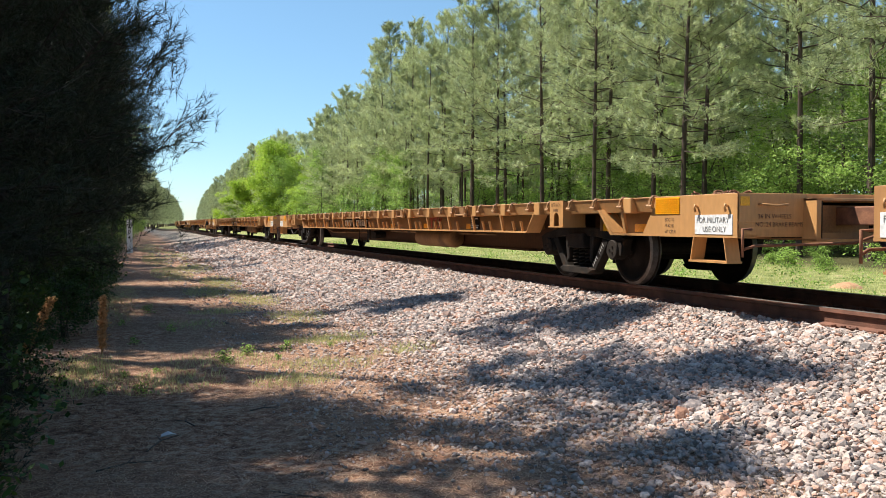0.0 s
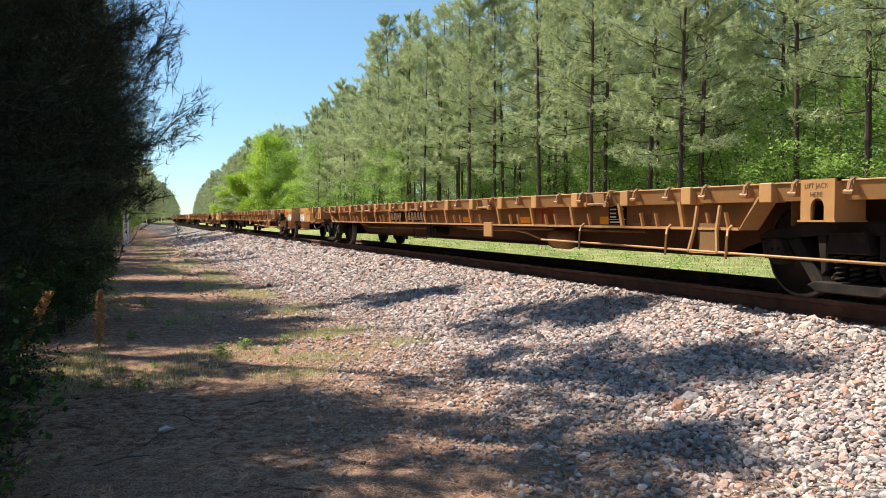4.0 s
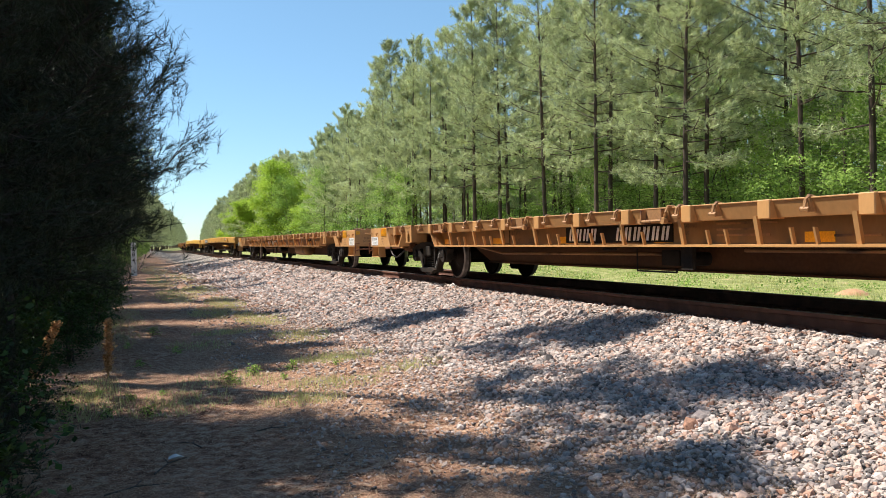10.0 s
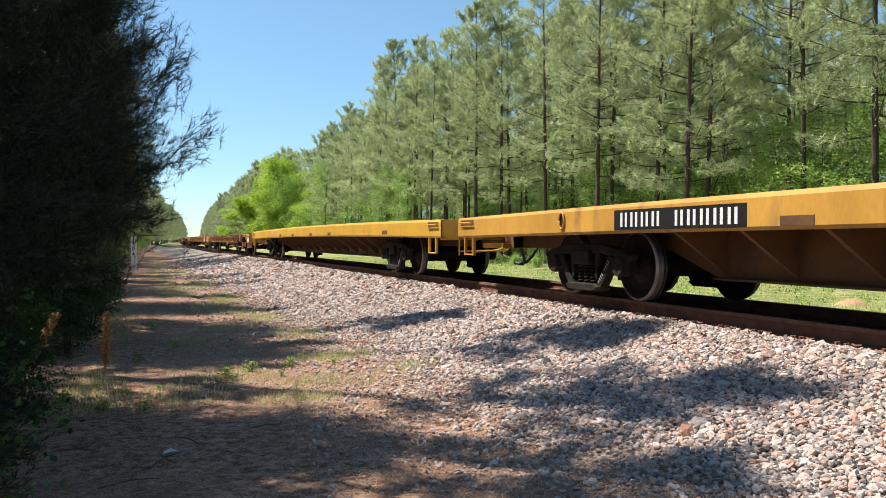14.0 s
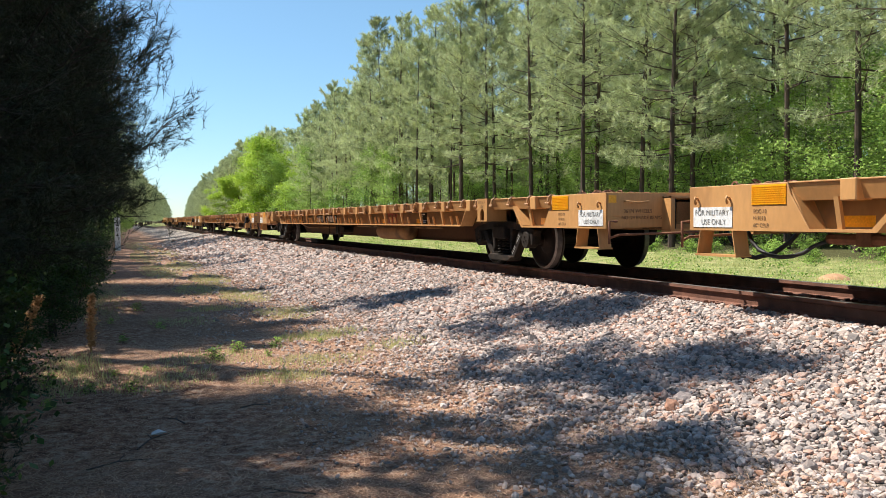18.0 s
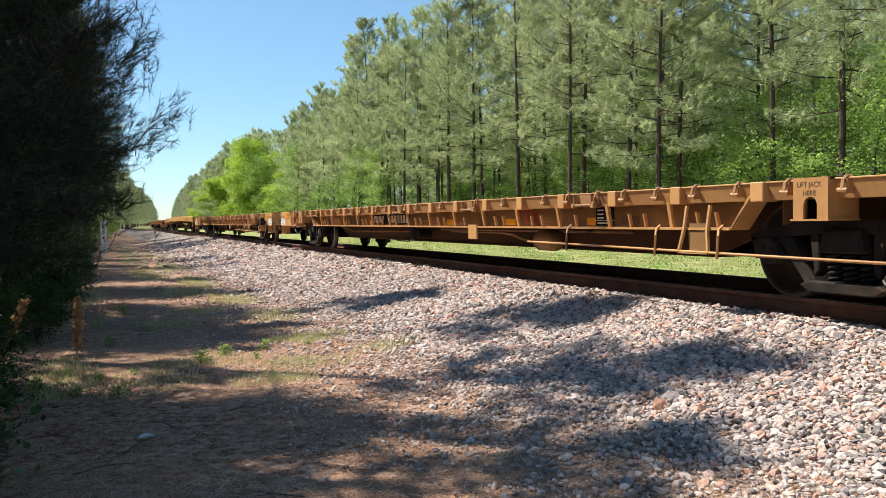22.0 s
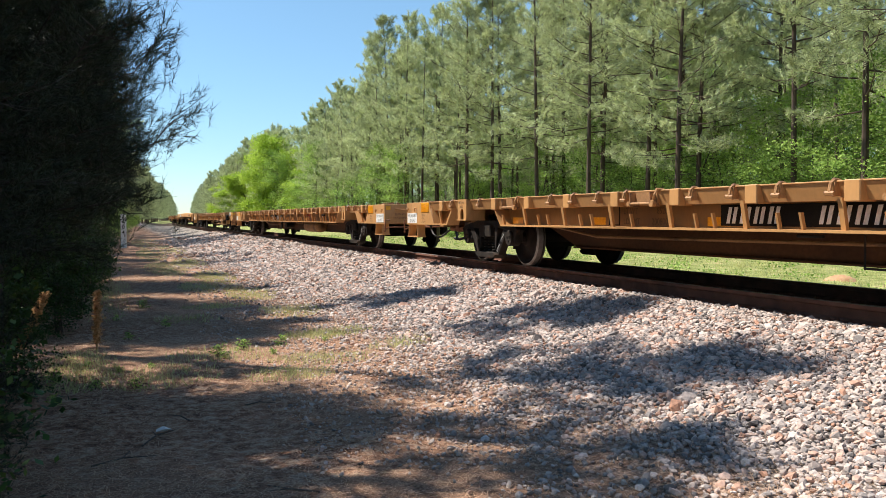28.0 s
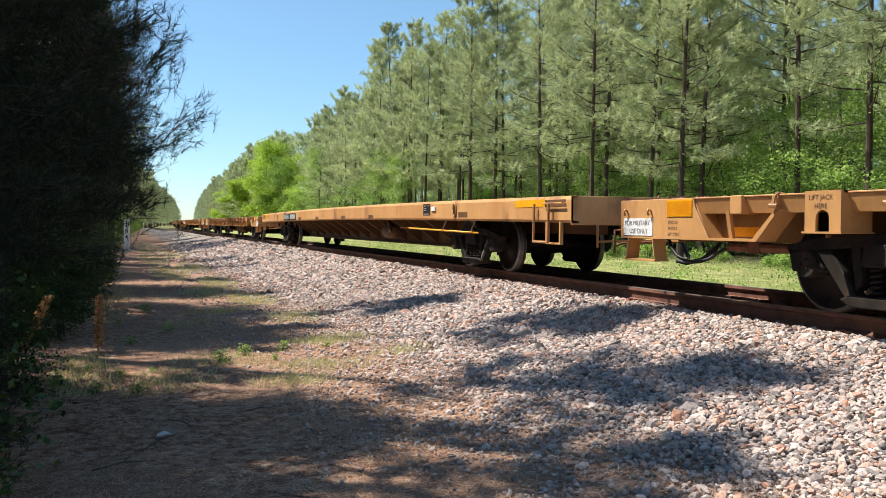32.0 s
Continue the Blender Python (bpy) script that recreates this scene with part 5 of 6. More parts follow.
def make_woods():
    used = set()
    rng = np.random.default_rng(7)
    # far side, front: tall pines, their crowns lit
    near = [pine(20 + i, h, b, r, 48, 7, 3, 32, 0.33, 0.028, NEEDLE, thick=t, stubs=9, lean=0.5, shoot=0.5, taper=0.62) for i, (h, b, r, t) in enumerate([(20, 5.4, 4.6, 0.15), (21, 6.2, 4.3, 0.14), (18.5, 4.9, 4.8, 0.16), (19.5, 5.9, 4.1, 0.13)])]
    mid = [pine(40 + i, h, b, r, 42, 6, 2, 24, 0.42, 0.046, NEEDLE, limbs=False, thick=0.14, stubs=5, shoot=0.7, lean=0.5, taper=0.62) for i, (h, b, r) in enumerate([(20, 5.2, 4.4), (19, 5.6, 4.1), (21, 4.4, 4.6)])]
    far = [pine(60 + i, h, b, r, 32, 4, 1, 22, 0.72, 0.115, NEEDLE, limbs=False, thick=0.16, stubs=0, shoot=1.1, taper=0.55) for i, (h, b, r) in enumerate([(19, 2.0, 4.6), (20.5, 2.5, 4.3), (18, 1.5, 4.9)])]

    def sow(x0, x1, y0, y1, step, keep=1.0):
        out, y = [], y0
        while y < y1:
            if rng.uniform() < keep:
                out.append((rng.uniform(x0, x1), y + rng.uniform(-0.35, 0.35) * step))
            y += step
        return out

    front = [(24.5, 117.0), (25.5, 110.2), (24.6, 96.0), (26, 92.8), (24.5, 79.7), (25.2, 76.5), (26.5, 72.0), (24.3, 59.5), (25.0, 56.3), (26.4, 57.9), (24.6, 48.4), (24.2, 41.4), (27.5, 45.4), (26.2, 38.7), (25.0, 34.4), (27.5, 36.1), (27.8, 29.8), (27.0, 25.2), (25.5, 20.5)]
    grown = lambda y: float(np.interp(y, [60, 85, 100, 126, 150], [1.0, 0.95, 0.84, 0.70, 0.92]))
    for x, y in front + sow(28.5, 32.0, 34, 62, 5.2) + sow(30, 33, 8, 20, 5.0):
        k = int(rng.integers(0, len(near)))
        plant(near[k], [(x + bend_x(y), y, rng.uniform(0.9, 1.08) * grown(y), rng.uniform(0, 360))], "tall loblolly pine with a lit grey-green crown", "pine tree", "pines beyond the track", used)
    for x, y in sow(35, 39, 10, 75, 4.8) + sow(40, 48, 16, 75, 5.0) + sow(24.0, 27.0, 66, 122, 3.0) + sow(28, 33, 62, 130, 3.8):
        k = int(rng.integers(0, len(mid)))
        plant(mid[k], [(x + bend_x(y), y, rng.uniform(0.85, 1.05) * grown(y), rng.uniform(0, 360))], "tall pine in the woods beyond the track", "pine tree", "pines beyond the track", used)
    for x, y in sow(22, 26, 150, 200, 3.2) + sow(26, 32, 126, 200, 4.0):
        k = int(rng.integers(0, len(far)))
        plant(far[k], [(x + bend_x(y), y, rng.uniform(0.86, 1.06), rng.uniform(0, 360))], "distant pine along the railway", "pine tree", "distant pines", used)
    away = [(x, y, rng.uniform(0.8, 1.0)) for x, y in sow(48, 53, 0, 165, 3.6) + sow(58, 66, 0, 165, 4.2)]
    away += [(x + bend_x(y), y, rng.uniform(0.78, 0.98)) for x, y in sow(19, 22.5, 186, 300, 3.4) + sow(17.5, 20.5, 300, 420, 4.8) + sow(22, 27, 190, 420, 5.5) + sow(17, 20, 420, 950, 9)]
    away += [(x - 0.6 + bend_x(y), y, rng.uniform(0.66, 0.84)) for x, y in sow(-2.6, -1.4, 160, 420, 4.4) + sow(-7, -4.5, 120, 300, 6)]
    away += [(x + bend_x(y), y, rng.uniform(0.75, 0.95)) for x, y in sow(-2.5, -1.0, 420, 950, 9)]
    joined(far, away, rng)
    # far side: fresh green undergrowth between the trunks
    under = [broadleaf(80 + i, h, r, n, s, m, stems=st, low=0.08) for i, (h, r, n, s, m, st) in enumerate([(6.5, 2.5, 5000, 0.13, LEAF, 2), (4.5, 2.3, 4200, 0.12, LEAF, 4), (8.5, 3.0, 7000, 0.13, LEAF, 1), (3.0, 1.9, 2600, 0.12, LEAF, 5)])]
    for x, y in sow(26.5, 29.5, 8, 22, 3.0) + sow(27.0, 30, 32, 75, 3.6) + sow(31, 35, 8, 75, 3.2) + sow(36, 42, 10, 90, 3.2):
        k = int(rng.choice(4, p=[0.36, 0.26, 0.26, 0.12]))
        plant(under[k], [(x + bend_x(y), y, rng.uniform(0.75, 1.15), rng.uniform(0, 360))], "bright green young broadleaf tree under the pines", "young tree", "undergrowth beyond the track", used)
    for x, y in sow(43, 47, 8, 110, 3.6) + sow(50, 56, 4, 150, 4.0):
        plant(under[2], [(x, y, rng.uniform(1.3, 1.8), rng.uniform(0, 360))], "leafy green tree deep in the woods", "young tree", "undergrowth beyond the track", used)
    for x, y in sow(30, 33, 22, 36, 3.0) + [(27.5, 24.2), (28.6, 27.0), (29.2, 30.2), (27.8, 21.2)]:
        plant(under[2], [(x, y, rng.uniform(0.7, 1.1), rng.uniform(0, 360))], "bright green young broadleaf tree in a gap of the pines", "young tree", "undergrowth beyond the track", used)
    for x, y in sow(22.5, 24.5, 72, 200, 5.0):
        plant(under[int(rng.integers(0, 3))], [(x + bend_x(y), y, rng.uniform(0.9, 1.4), rng.uniform(0, 360))], "bright green young broadleaf tree at the wood's edge", "young tree", "undergrowth beyond the track", used)
    lime = [broadleaf(95 + i, h, r, 22000, 0.27, LIME, "broadleaf_tree", low=0.06, thick=0.16) for i, (h, r) in enumerate([(14.5, 5.6), (12, 5.0)])]
    plant(lime[0], [(23.0 + bend_x(141), 141, 1.12, 40), (23.5 + bend_x(156), 156, 1.12, 160)], "broad tree in fresh lime-green leaf", "broadleaf tree", "lime-green trees", used)
    plant(lime[1], [(23.5 + bend_x(128), 128, 0.9, 10), (20.5 + bend_x(172), 172, 0.9, 200), (19.0 + bend_x(240), 240, 1.0, 90), (19.5 + bend_x(205), 205, 1.0, 290)], "broad tree in fresh lime-green leaf", "broadleaf tree", "lime-green trees", used)
    edge = [broadleaf(110 + i, h, r, n, 0.10, LEAF, "shrub", stems=6, low=0.05, thick=0.02) for i, (h, r, n) in enumerate([(1.3, 0.9, 1500), (0.8, 0.8, 1100)])]
    for x, y in sow(20.5, 24, 12, 70, 2.0) + sow(21.5, 24.5, 8, 60, 2.3):
        plant(edge[int(rng.integers(0, 2))], [(x, y, rng.uniform(0.35, 0.85), rng.uniform(0, 360))], "low green shrub at the edge of the grass", "shrub", "shrubs beyond the track", used)

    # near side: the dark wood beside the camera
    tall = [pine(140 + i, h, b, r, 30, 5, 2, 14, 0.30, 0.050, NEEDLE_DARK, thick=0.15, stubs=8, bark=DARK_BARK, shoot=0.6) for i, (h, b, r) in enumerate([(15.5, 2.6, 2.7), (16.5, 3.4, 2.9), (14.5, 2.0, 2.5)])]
    # out of view: crowns shaped and placed for their shadows on the ballast
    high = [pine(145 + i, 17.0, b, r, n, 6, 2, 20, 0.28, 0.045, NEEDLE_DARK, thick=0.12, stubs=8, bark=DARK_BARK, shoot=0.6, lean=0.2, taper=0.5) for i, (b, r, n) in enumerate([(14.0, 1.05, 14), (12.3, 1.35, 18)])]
    plant(high[0], [(-2.9, 15.2, 1.0, 260), (-3.5, 19.2, 0.95, 200)], "tall bare-stemmed pine out of view, added for its shadow", "pine tree", "pines of the near wood", used)
    plant(high[1], [(-3.4, 12.6, 1.0, 40), (-3.3, 9.9, 0.80, 15)], "tall bare-stemmed pine out of view, added for its shadow", "pine tree", "pines of the near wood", used)
    # many of these are out of view, placed for shade on the verge
    left = [(-3.9, 0.2), (-3.0, 5.9), (-3.6, 3.6), (-3.5, 16.9), (-3.7, 23.0), (-4.0, 28), (-3.6, 33.5), (-3.4, 39), (-3.5, 45), (-3.4, 51), (-5.5, -2.5), (-4.6, -6.0), (-7.5, 12), (-8, 17), (-7.6, 22), (-7.4, 28), (-7.2, 35), (-7.6, 6.5), (-8.0, 1.5), (-6.4, 15.8), (-5.4, 19), (-5.8, 25), (-5.6, 31), (-5.7, 37), (-5.5, 43), (-3.4, 8.7), (-4.4, 13.6)]
    for i, (x, y) in enumerate(left):
        plant(tall[i % 3], [(x, y, rng.uniform(0.95, 1.12) * (0.78 if y < 11 else 0.72 if y < 24 else 0.84), rng.uniform(0, 360))], "dark shaded pine beside the dirt verge", "pine tree", "pines of the near wood", used)
    # one more out of view, added to shade the dirt
    plant(tall[0], [(-3.6, 14.9, 0.70, 100)], "dark shaded pine beside the dirt verge", "pine tree", "pines of the near wood", used)
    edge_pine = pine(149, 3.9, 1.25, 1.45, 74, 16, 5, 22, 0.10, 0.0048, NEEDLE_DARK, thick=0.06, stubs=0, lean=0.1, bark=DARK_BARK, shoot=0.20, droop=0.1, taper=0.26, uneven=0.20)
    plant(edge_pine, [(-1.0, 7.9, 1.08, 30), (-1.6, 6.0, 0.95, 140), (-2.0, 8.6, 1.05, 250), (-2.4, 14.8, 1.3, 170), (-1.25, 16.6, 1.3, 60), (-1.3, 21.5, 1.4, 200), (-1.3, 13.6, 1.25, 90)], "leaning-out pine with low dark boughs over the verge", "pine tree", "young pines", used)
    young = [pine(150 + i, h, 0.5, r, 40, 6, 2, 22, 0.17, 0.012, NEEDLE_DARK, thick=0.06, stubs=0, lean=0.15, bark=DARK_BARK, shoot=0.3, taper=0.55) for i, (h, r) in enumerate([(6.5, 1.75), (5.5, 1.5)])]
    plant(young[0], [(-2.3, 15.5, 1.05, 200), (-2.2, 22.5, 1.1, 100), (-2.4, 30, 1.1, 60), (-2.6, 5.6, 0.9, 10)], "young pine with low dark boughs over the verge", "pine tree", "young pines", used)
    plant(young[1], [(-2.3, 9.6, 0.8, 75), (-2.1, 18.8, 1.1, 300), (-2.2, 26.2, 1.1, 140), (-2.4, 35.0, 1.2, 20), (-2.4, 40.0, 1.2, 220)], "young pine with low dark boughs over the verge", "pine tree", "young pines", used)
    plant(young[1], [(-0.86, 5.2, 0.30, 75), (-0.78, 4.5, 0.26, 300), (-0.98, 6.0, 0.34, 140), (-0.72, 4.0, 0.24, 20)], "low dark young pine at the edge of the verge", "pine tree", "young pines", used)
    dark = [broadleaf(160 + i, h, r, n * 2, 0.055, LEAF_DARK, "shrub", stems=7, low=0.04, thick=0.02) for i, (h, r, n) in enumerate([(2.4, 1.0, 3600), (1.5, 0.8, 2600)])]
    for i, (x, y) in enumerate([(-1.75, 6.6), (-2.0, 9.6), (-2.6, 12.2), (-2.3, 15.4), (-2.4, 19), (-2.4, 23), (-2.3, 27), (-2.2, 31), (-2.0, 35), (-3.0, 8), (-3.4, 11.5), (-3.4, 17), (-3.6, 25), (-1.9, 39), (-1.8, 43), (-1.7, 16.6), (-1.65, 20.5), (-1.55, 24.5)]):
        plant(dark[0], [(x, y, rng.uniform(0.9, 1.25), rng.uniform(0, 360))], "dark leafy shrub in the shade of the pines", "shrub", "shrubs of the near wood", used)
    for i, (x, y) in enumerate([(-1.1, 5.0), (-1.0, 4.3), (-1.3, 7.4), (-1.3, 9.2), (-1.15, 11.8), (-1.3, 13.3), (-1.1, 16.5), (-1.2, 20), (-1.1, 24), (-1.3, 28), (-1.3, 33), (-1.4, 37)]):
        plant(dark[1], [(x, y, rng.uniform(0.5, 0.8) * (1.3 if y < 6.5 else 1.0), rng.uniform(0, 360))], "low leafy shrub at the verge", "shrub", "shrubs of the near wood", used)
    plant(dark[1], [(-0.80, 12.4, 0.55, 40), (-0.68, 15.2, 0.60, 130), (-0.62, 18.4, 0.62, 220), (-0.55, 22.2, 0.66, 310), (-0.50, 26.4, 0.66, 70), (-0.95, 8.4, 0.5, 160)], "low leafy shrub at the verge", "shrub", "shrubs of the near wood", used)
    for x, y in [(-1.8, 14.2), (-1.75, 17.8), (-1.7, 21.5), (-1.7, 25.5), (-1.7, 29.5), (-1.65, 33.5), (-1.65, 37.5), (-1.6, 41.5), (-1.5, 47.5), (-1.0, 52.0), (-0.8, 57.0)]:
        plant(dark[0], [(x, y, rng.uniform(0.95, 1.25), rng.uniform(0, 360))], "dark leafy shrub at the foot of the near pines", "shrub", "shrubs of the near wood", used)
    for x, y in sow(-3.0, -2.5, 26, 72, 3.6):
        plant(young[int(rng.integers(0, 2))], [(x, y, rng.uniform(1.1, 1.35), rng.uniform(0, 360))], "young pine with low dark boughs over the verge", "pine tree", "young pines", used)
    for x, y in sow(-2.6, -1.4, 50, 160, 4.4) + sow(-7, -4.5, 50, 120, 6):
        k = int(rng.integers(0, len(far)))
        plant(far[k], [(x - 0.6 + bend_x(y), y, rng.uniform(0.66, 0.84), rng.uniform(0, 360))], "distant pine on the near side of the railway", "pine tree", "distant pines", used)
    for x, y in sow(-1.6, -0.4, 74, 200, 6):
        plant(under[int(rng.integers(0, 3))], [(x + bend_x(y), y, rng.uniform(0.4, 0.6), rng.uniform(0, 360))], "leafy young tree on the near side of the railway", "young tree", "young trees of the near side", used)


def make_stones():
    """Crushed stone of the track bed: flat-faced lumps, larger cells farther off."""
    rng = np.random.default_rng(3)
    g = (1 + 5 ** 0.5) / 2
    base = unit(np.array([(-1, g, 0), (1, g, 0), (-1, -g, 0), (1, -g, 0), (0, -1, g), (0, 1, g), (0, -1, -g), (0, 1, -g), (g, 0, -1), (g, 0, 1), (-g, 0, -1), (-g, 0, 1)], float))
    tri = np.array([(0, 11, 5), (0, 5, 1), (0, 1, 7), (0, 7, 10), (0, 10, 11), (1, 5, 9), (5, 11, 4), (11, 10, 2), (10, 7, 6), (7, 1, 8), (3, 9, 4), (3, 4, 2), (3, 2, 6), (3, 6, 8), (3, 8, 9), (4, 9, 5), (2, 4, 11), (6, 2, 10), (8, 6, 7), (9, 8, 1)])
    spots = []
    for y0, y1, cell, size in ((1.8, 9.0, 0.034, 0.0205), (9.0, 16.0, 0.043, 0.024), (16.0, 30.0, 0.066, 0.034), (30.0, 60.0, 0.13, 0.058)):
        y = y0
        while y < y1:
            for x in np.arange(1.0, 6.10, cell):
                edge = np.interp(x, [1.0, 2.4, 3.4, 4.0], [0.03, 0.35, 0.9, 1.0]) + 0.35 * noise.noise((x * 0.8, y * 0.8, 7.0)) * (x < 3.9)
                if rng.uniform() < edge:
                    spots.append((x + rng.uniform(-0.5, 0.5) * cell, y + rng.uniform(-0.5, 0.5) * cell, size * float(np.interp(x, [1.5, 4.2], [0.55, 1.0]))))
            y += cell
    for y in np.arange(2.0, 34, 0.13):      # between and beyond the rails
        for x in np.arange(6.33, 9.2, 0.13):
            if abs(x - FAR_RAIL) > 0.12 and not 7.9 > x > 7.5:
                spots.append((x + rng.uniform(-0.06, 0.06), y + rng.uniform(-0.06, 0.06), 0.03))
    spots = np.array(spots)
    n = len(spots)
    z = np.array([ground_z(a, b) for a, b, _ in spots])
    s = spots[:, 2:3] * rng.lognormal(-0.05, 0.32, (n, 1)) * rng.uniform(0.75, 1.3, (n, 3)) * (1.22, 1.1, 0.72)
    q = unit(np.stack([np.cos(rng.uniform(0, 3.14, n)), rng.normal(0, 0.20, n), rng.normal(0, 0.20, n), rng.choice([-1, 1], n) * rng.uniform(0, 1, n)], 1))
    w, a, b, c = q.T
    rot = np.stack([1 - 2 * (b * b + c * c), 2 * (a * b - c * w), 2 * (a * c + b * w), 2 * (a * b + c * w), 1 - 2 * (a * a + c * c), 2 * (b * c - a * w), 2 * (a * c - b * w), 2 * (b * c + a * w), 1 - 2 * (a * a + b * b)], 1).reshape(n, 3, 3)
    shape = base[None] * rng.uniform(0.72, 1.22, (n, 12, 1)) * s[:, None]
    shape = np.einsum("nij,nkj->nki", rot, shape)
    lift = rng.uniform(0.05, 0.95, n) * spots[:, 2]
    shape += np.stack([spots[:, 0], spots[:, 1], z + lift], 1)[:, None]
    v = shape.reshape(-1, 3)
    f = (tri[None] + 12 * np.arange(n)[:, None, None]).reshape(-1, 3)
    tagged(new("ballast_stones", cloud("ballast_stones", v, f, STONE)), "pale grey and buff crushed stone along the track", "crushed stone", kind="stuff")


def make_grass():
    rng = np.random.default_rng(5)

    def blades(x, y, tall, wide):
        n = len(x)
        z = np.array([ground_z(a, b) for a, b in zip(x, y)])
        p = np.stack([x, y, z - 0.01], 1)
        az = rng.uniform(0, 6.28, n)
        s = np.stack([np.cos(az), np.sin(az), 0 * az], 1) * (wide * rng.uniform(0.6, 1.2, n))[:, None]
        h = tall * rng.uniform(0.4, 1.2, n)
        tip = p + np.stack([rng.normal(0, 0.35, n) * h, rng.normal(0, 0.35, n) * h, h], 1)
        v = np.stack([p - s / 2, p + s / 2, tip], 1).reshape(-1, 3)
        return v

    k = 150000
    x = rng.uniform(9.0, 23.5, k)
    y = 3 + 72 * rng.uniform(0, 1, k) ** 1.4
    thick = np.array([noise.noise((a * 0.45, b * 0.45, 2.0)) for a, b in zip(x, y)])
    keep = rng.uniform(-0.55, 0.35, k) < thick
    x, y, thick = x[keep], y[keep], thick[keep]
    v = blades(x, y, 0.05 + 0.10 * np.clip(thick + 0.3, 0, 1) + 0.12 * rng.uniform(0, 1, len(x)) ** 5, 0.014)
    tagged(new("verge_grass", cloud("verge_grass", v, np.arange(len(v)).reshape(-1, 3), BLADE)), "sunlit pale green grass beyond the track", "grass", kind="stuff")
    k = 550
    cx, cy = rng.uniform(9.6, 23.0, k), 4 + 60 * rng.uniform(0, 1, k) ** 1.3
    at = np.repeat(np.stack([cx, cy, [ground_z(a, b) for a, b in zip(cx, cy)]], 1), 26, 0)
    at += np.abs(rng.normal(0, 1, at.shape)) * rng.choice([-1, 1], at.shape) * (0.16, 0.16, 0) + np.stack([0 * at[:, 0], 0 * at[:, 0], rng.uniform(0.02, 0.26, len(at)) * np.repeat(rng.uniform(0.4, 1.3, k), 26)], 1)
    v, f = leaves(rng, at, 0.075)
    tagged(new("verge_weeds", cloud("verge_weeds", v, f, LEAF)), "low leafy weeds among the grass beyond the track", "weeds", kind="stuff")
    pts = []
    for cx, cy, rx, ry, k in ((2.45, 10.8, 0.6, 0.5, 1900), (2.0, 9.0, 0.6, 0.4, 800), (1.5, 8.2, 0.45, 0.35, 700), (1.0, 9.6, 0.6, 0.5, 600), (0.3, 8.6, 0.6, 0.6, 700), (3.0, 9.4, 0.4, 0.3, 500), (-0.45, 9.3, 0.4, 1.2, 1500), (1.8, 19.4, 0.7, 1.6, 2600), (1.5, 15.2, 0.6, 0.5, 700), (1.2, 27, 0.6, 4.0, 3000), (1.1, 38, 0.6, 7, 3000), (1.3, 55, 0.8, 11, 3000), (-0.3, 18, 0.5, 5, 1500), (0.9, 13.2, 0.5, 0.5, 300), (2.5, 13.6, 0.5, 0.9, 1600), (2.35, 17.0, 0.5, 1.4, 2600), (2.2, 22.5, 0.5, 2.2, 3600), (2.1, 30, 0.55, 3.4, 3600), (2.2, 42, 0.6, 6, 3600)):
        a, r = rng.uniform(0, 6.28, k), rng.uniform(0, 1, k) ** 0.7
        pts.append(np.stack([cx + rx * r * np.cos(a), cy + ry * r * np.sin(a)], 1))
    pts = np.concatenate(pts)
    v = blades(pts[:, 0], pts[:, 1], 0.05 + 0.06 * rng.uniform(0, 1, len(pts)) ** 3, 0.012)
    tagged(new("dirt_grass", cloud("dirt_grass", v, np.arange(len(v)).reshape(-1, 3), BLADE)), "thin grass patches on the dirt verge", "grass", kind="stuff")
    # pine straw strewn over the dirt
    k = 120000
    x = rng.uniform(-2.2, 3.6, k)
    y = 2.2 + 22 * rng.uniform(0, 1, k) ** 1.7
    z = np.array([ground_z(a, b) for a, b in zip(x, y)]) + rng.uniform(0.0, 0.012, k)
    az, ln = rng.uniform(0, 6.28, k), rng.uniform(0.03, 0.13, k)
    d = np.stack([np.cos(az) * ln, np.sin(az) * ln, rng.normal(0, 0.014, k)], 1)
    s = np.stack([-np.sin(az), np.cos(az), 0 * az], 1) * (0.0012 + 0.00012 * y)[:, None]
    p = np.stack([x, y, z + 0.004], 1)
    v = np.stack([p - s, p + s, p + d], 1).reshape(-1, 3)
    tagged(new("pine_straw", cloud("pine_straw", v, np.arange(len(v)).reshape(-1, 3), STRAW)), "dry brown pine straw strewn on the dirt", "pine straw", kind="stuff")


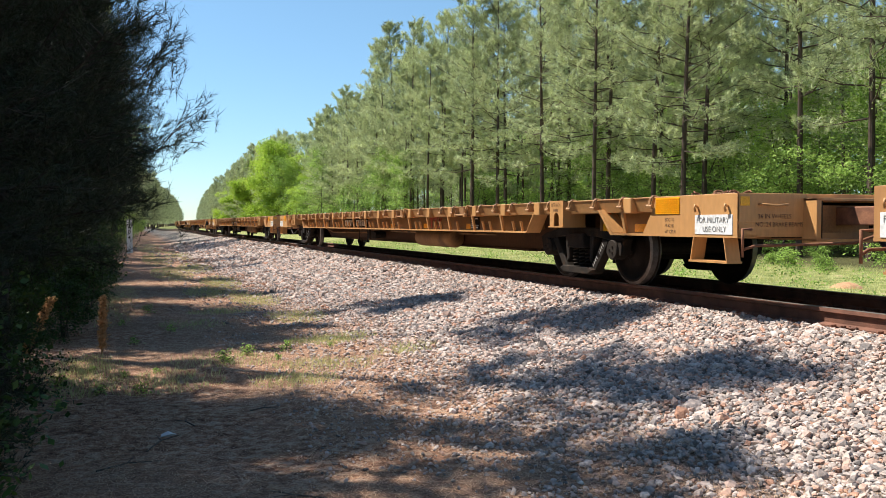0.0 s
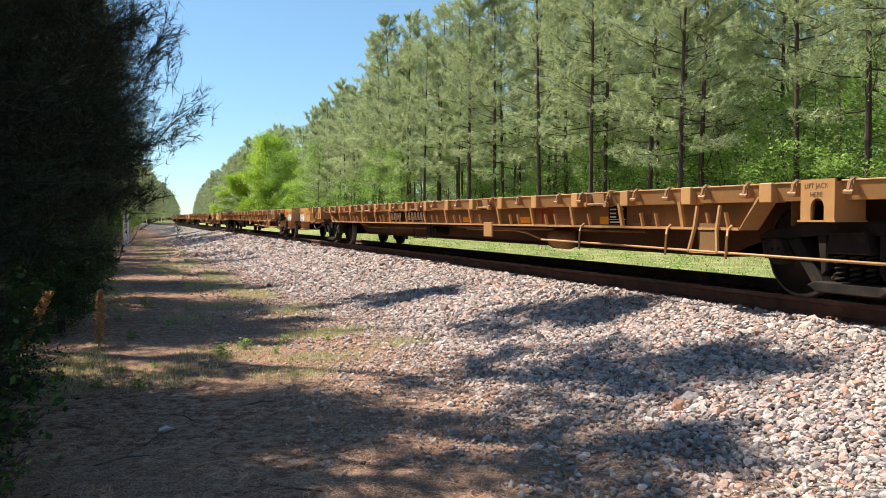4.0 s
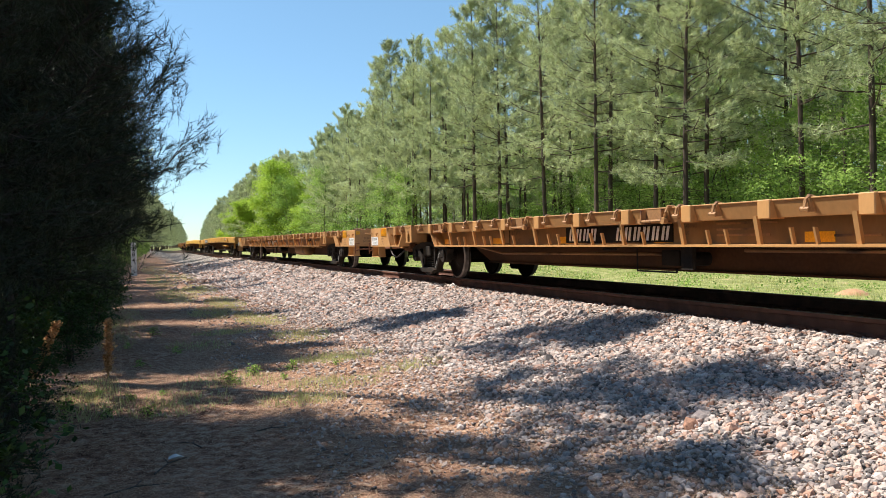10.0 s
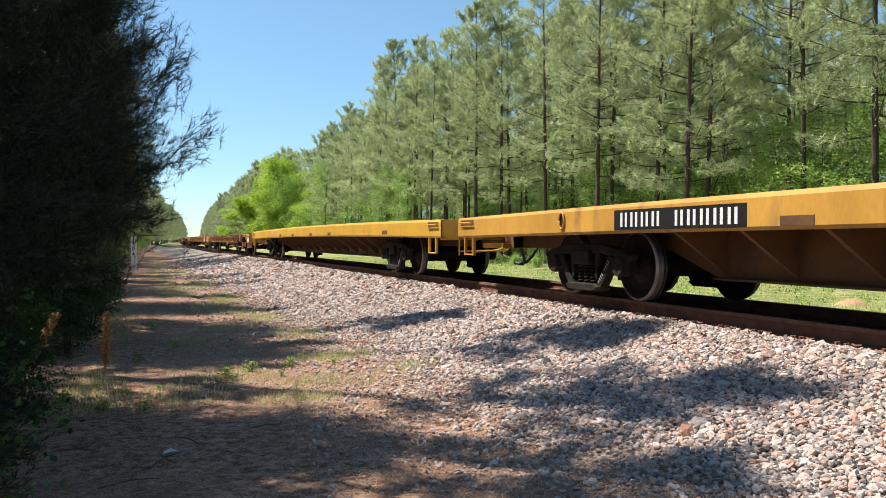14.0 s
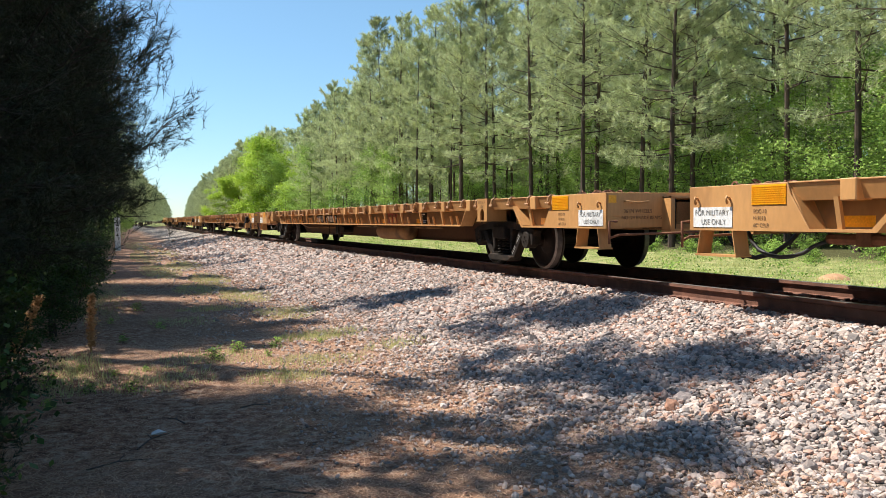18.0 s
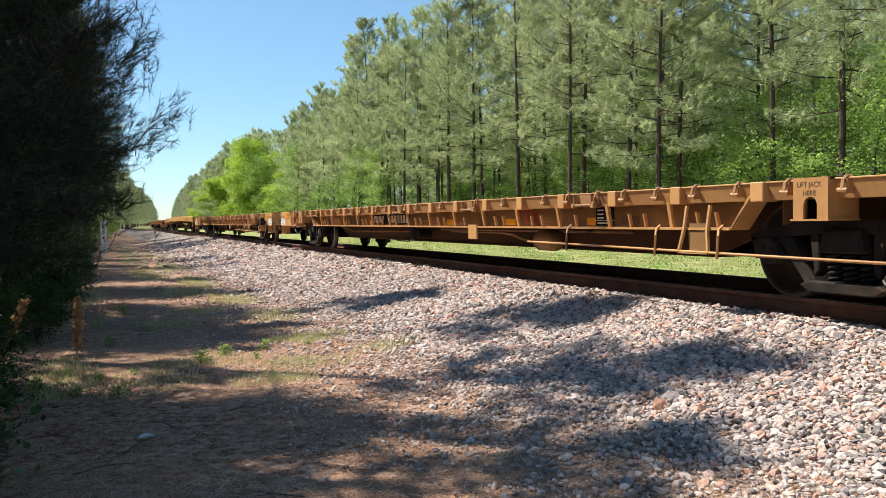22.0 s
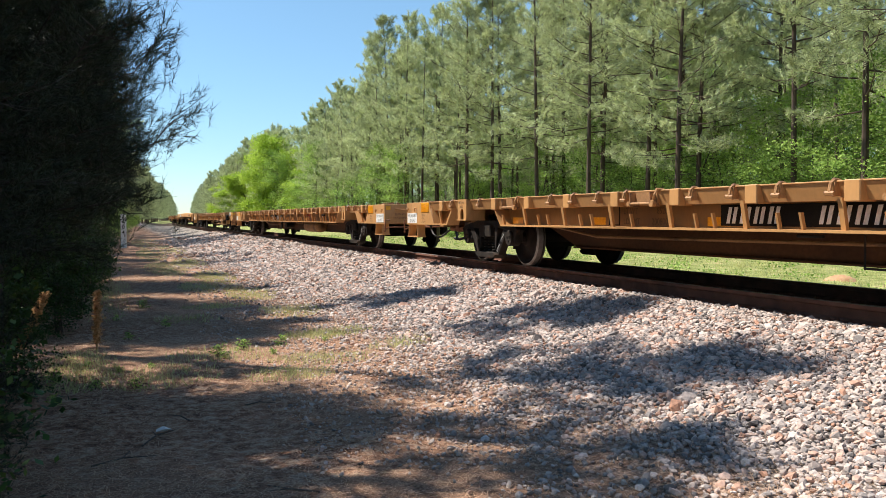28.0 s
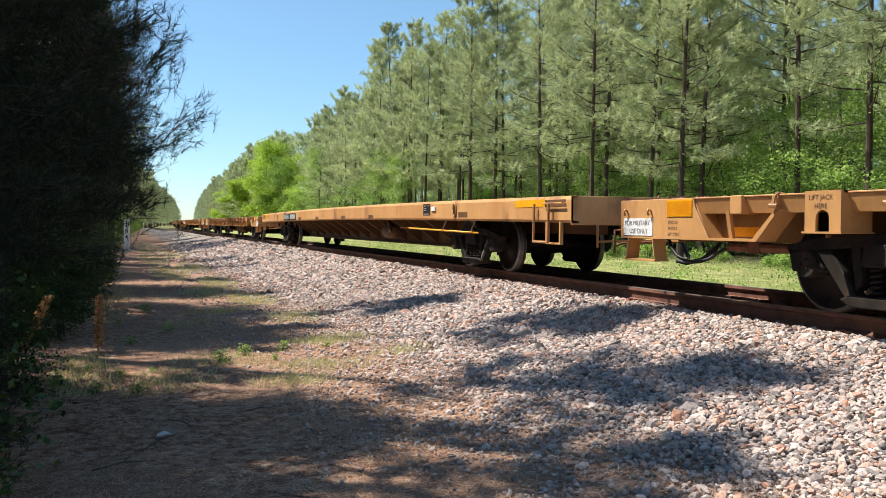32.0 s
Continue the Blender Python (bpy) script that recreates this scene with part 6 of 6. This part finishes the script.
def make_small_things():
    # white mile post with black figures
    px, py = 0.06, 46.8
    gz = ground_z(px, py)
    post = tagged(new("mile_post"), "white milepost with black vertical figures in the grass", "milepost")
    post.matrix_basis = pose(px, py, gz, 0, 0, 0)
    part("board", Build().box(-0.14, 0.14, -0.05, 0.05, -0.3, 1.74), WHITE, post, bevel=0.012)
    for i, ch in enumerate("204"):
        lettering(ch, 0.30, BLACK, post, on_end(-0.09, 1.30 - 0.30 * i, -0.054), True)
    # dead brown weed by the verge
    rng = np.random.default_rng(9)
    weed = tagged(new("dead_weed"), "dead reddish-brown upright weed by the dirt verge", "dead plant")
    weed.matrix_basis = pose(-0.30, 10.55, ground_z(-0.30, 10.55))
    st = Build().tube([(0, 0, -0.03), (0.01, 0, 0.3), (0, 0.01, 0.60)], [0.012, 0.009, 0.004], 5)
    part("stalk", st, DEAD, weed)
    zz = rng.uniform(0.06, 0.66, 1300)
    wide = 0.012 + 0.022 * np.abs(np.sin(zz * 23.0)) * (0.75 - zz)
    at = np.stack([rng.normal(0, 1, 1300) * wide + 0.03 * zz, rng.normal(0, 1, 1300) * wide, zz], 1)
    v, f = leaves(rng, at, 0.034)
    part("seed_head", cloud("seed_head", v, f, DEAD), DEAD, weed)
    w2 = copy_thing(weed, pose(-0.98, 9.0, ground_z(-0.98, 9.0) + 0.25, 10, 30, 60))
    tagged(w2, "dead brown weed leaning in the shrubs", "dead plant")
    # small green plants on the dirt
    sprig = broadleaf(200, 0.17, 0.13, 150, 0.030, LEAF, "small_plant", stems=5, low=0.15, thick=0.003)
    used = set()
    spots = [(0.25, 9.1), (0.95, 9.4), (1.28, 9.9), (1.55, 9.5), (1.75, 10.1), (-0.25, 8.3), (-0.05, 9.0), (-0.35, 9.4), (0.05, 11.6), (0.55, 12.6), (-0.55, 7.6), (-0.62, 8.7), (0.1, 8.2), (-0.1, 13.4), (0.3, 15.5), (2.3, 10.2)]
    for x, y in spots:
        plant(sprig, [(x, y, float(rng.uniform(0.5, 1.1)), float(rng.uniform(0, 360)))], "small green seedling in the pine straw", "small plant", "seedlings on the dirt", used)
    # twigs, a scrap of litter and a clay mound
    for x, y, ln, a in ((0.1, 6.0, 0.5, 60), (0.45, 6.6, 0.3, 100), (-0.2, 5.6, 0.4, 20), (1.0, 4.6, 0.35, 140), (0.9, 6.9, 0.25, 10)):
        t = Build().tube([(0, 0, 0.012), (ln * 0.5, 0.03, 0.02), (ln, -0.02, 0.01)], [0.006, 0.005, 0.002], 5).tube([(ln * 0.5, 0.03, 0.02), (ln * 0.7, 0.12, 0.03)], [0.004, 0.002], 4)
        me = t.mesh("twig", TWIG)
        tw = tagged(new("twig", me), "fallen bare twig on the pine straw", "twig", "fallen twigs")
        tw.matrix_basis = pose(x, y, ground_z(x, y), 0, 0, a)
    lit = Build().add([(-0.05, -0.02, 0.01), (0.02, -0.035, 0.03), (0.06, 0.01, 0.012), (0.0, 0.035, 0.035), (-0.045, 0.02, 0.02), (0.0, 0.0, 0.0)], [(0, 1, 3, 4), (1, 2, 3), (0, 5, 1), (1, 5, 2), (2, 5, 3), (3, 5, 4), (4, 5, 0)])
    lb = tagged(new("paper_scrap", lit.mesh("paper_scrap", WHITE)), "crumpled white scrap on the pine straw", "litter")
    lb.matrix_basis = pose(0.25, 6.32, ground_z(0.25, 6.32) + 0.01)
    b = Build()
    n = 14
    ring = []
    for j, (r, z) in enumerate(((0.42, -0.05), (0.34, 0.06), (0.20, 0.13), (0.07, 0.16))):
        ring += [(r * math.cos(2 * math.pi * k / n) * (1 + 0.12 * math.sin(3.1 * k)), r * math.sin(2 * math.pi * k / n) * (1 + 0.1 * math.cos(2.3 * k)), z) for k in range(n)]
    b.add(ring, [(j * n + k, j * n + (k + 1) % n, (j + 1) * n + (k + 1) % n, (j + 1) * n + k) for j in range(3) for k in range(n)] + [tuple(range(3 * n, 4 * n))])
    mound = tagged(new("clay_mound", b.mesh("clay_mound", CLAY, smooth=True)), "reddish clay mound in the grass", "mound")
    mound.matrix_basis = pose(16.0, 15.6, ground_z(16.0, 15.6))


CLAY = surface("red_clay", (0.36, 0.18, 0.09), (0.50, 0.30, 0.16), 6, 0.95, 0, 0.5, 40)
make_woods()
make_grass()
make_small_things()
make_stones()


# ---------------------------------------------------------------- what moves
def rolled(t):
    """How far the train has come at t seconds."""
    return 15.2921 * t + 0.0197 * t * t - 0.0001 * t ** 3


def motions():
    """The train rolls by at about 15 to 16 metres a second; its wheels turn."""
    times = [0.5 * k for k in range(65)]
    place = 5.184 - HALF
    for k, car in enumerate(TRAIN):
        half = TRUCK
        if k:
            # yellow cars couple a little closer
            place += PITCH - (0.133 if ORDER[k] in "YZS" else 0.0)
        rows = []
        for t in times:
            s = place - rolled(t)
            xa, ya, _ = track_at(s - half)
            xb, yb, _ = track_at(s + half)
            rows.append((t, pose((xa + xb) / 2, (ya + yb) / 2, 0, 0, 0, math.degrees(math.atan2(-(xb - xa), yb - ya)))))
        walk(car, rows)
    # one turning wheelset before and one behind each truck's middle; the others share their keys
    first = {}
    for ob in scene.objects:
        if ob.name.split(".")[0] == "wheelset":
            y = round(ob.matrix_basis.translation.y, 3)
            if y not in first:
                first[y] = ob
                walk(ob, [(f / FPS, pose(0, y, 0.457, math.degrees(rolled(f / FPS) / 0.457) % 360)) for f in range(0, 961)])
            else:
                keys = first[y].animation_data
                ob.rotation_mode = "QUATERNION"
                ob.animation_data_create()
                ob.animation_data.action = keys.action
                ob.animation_data.action_slot = keys.action_slot


motions()
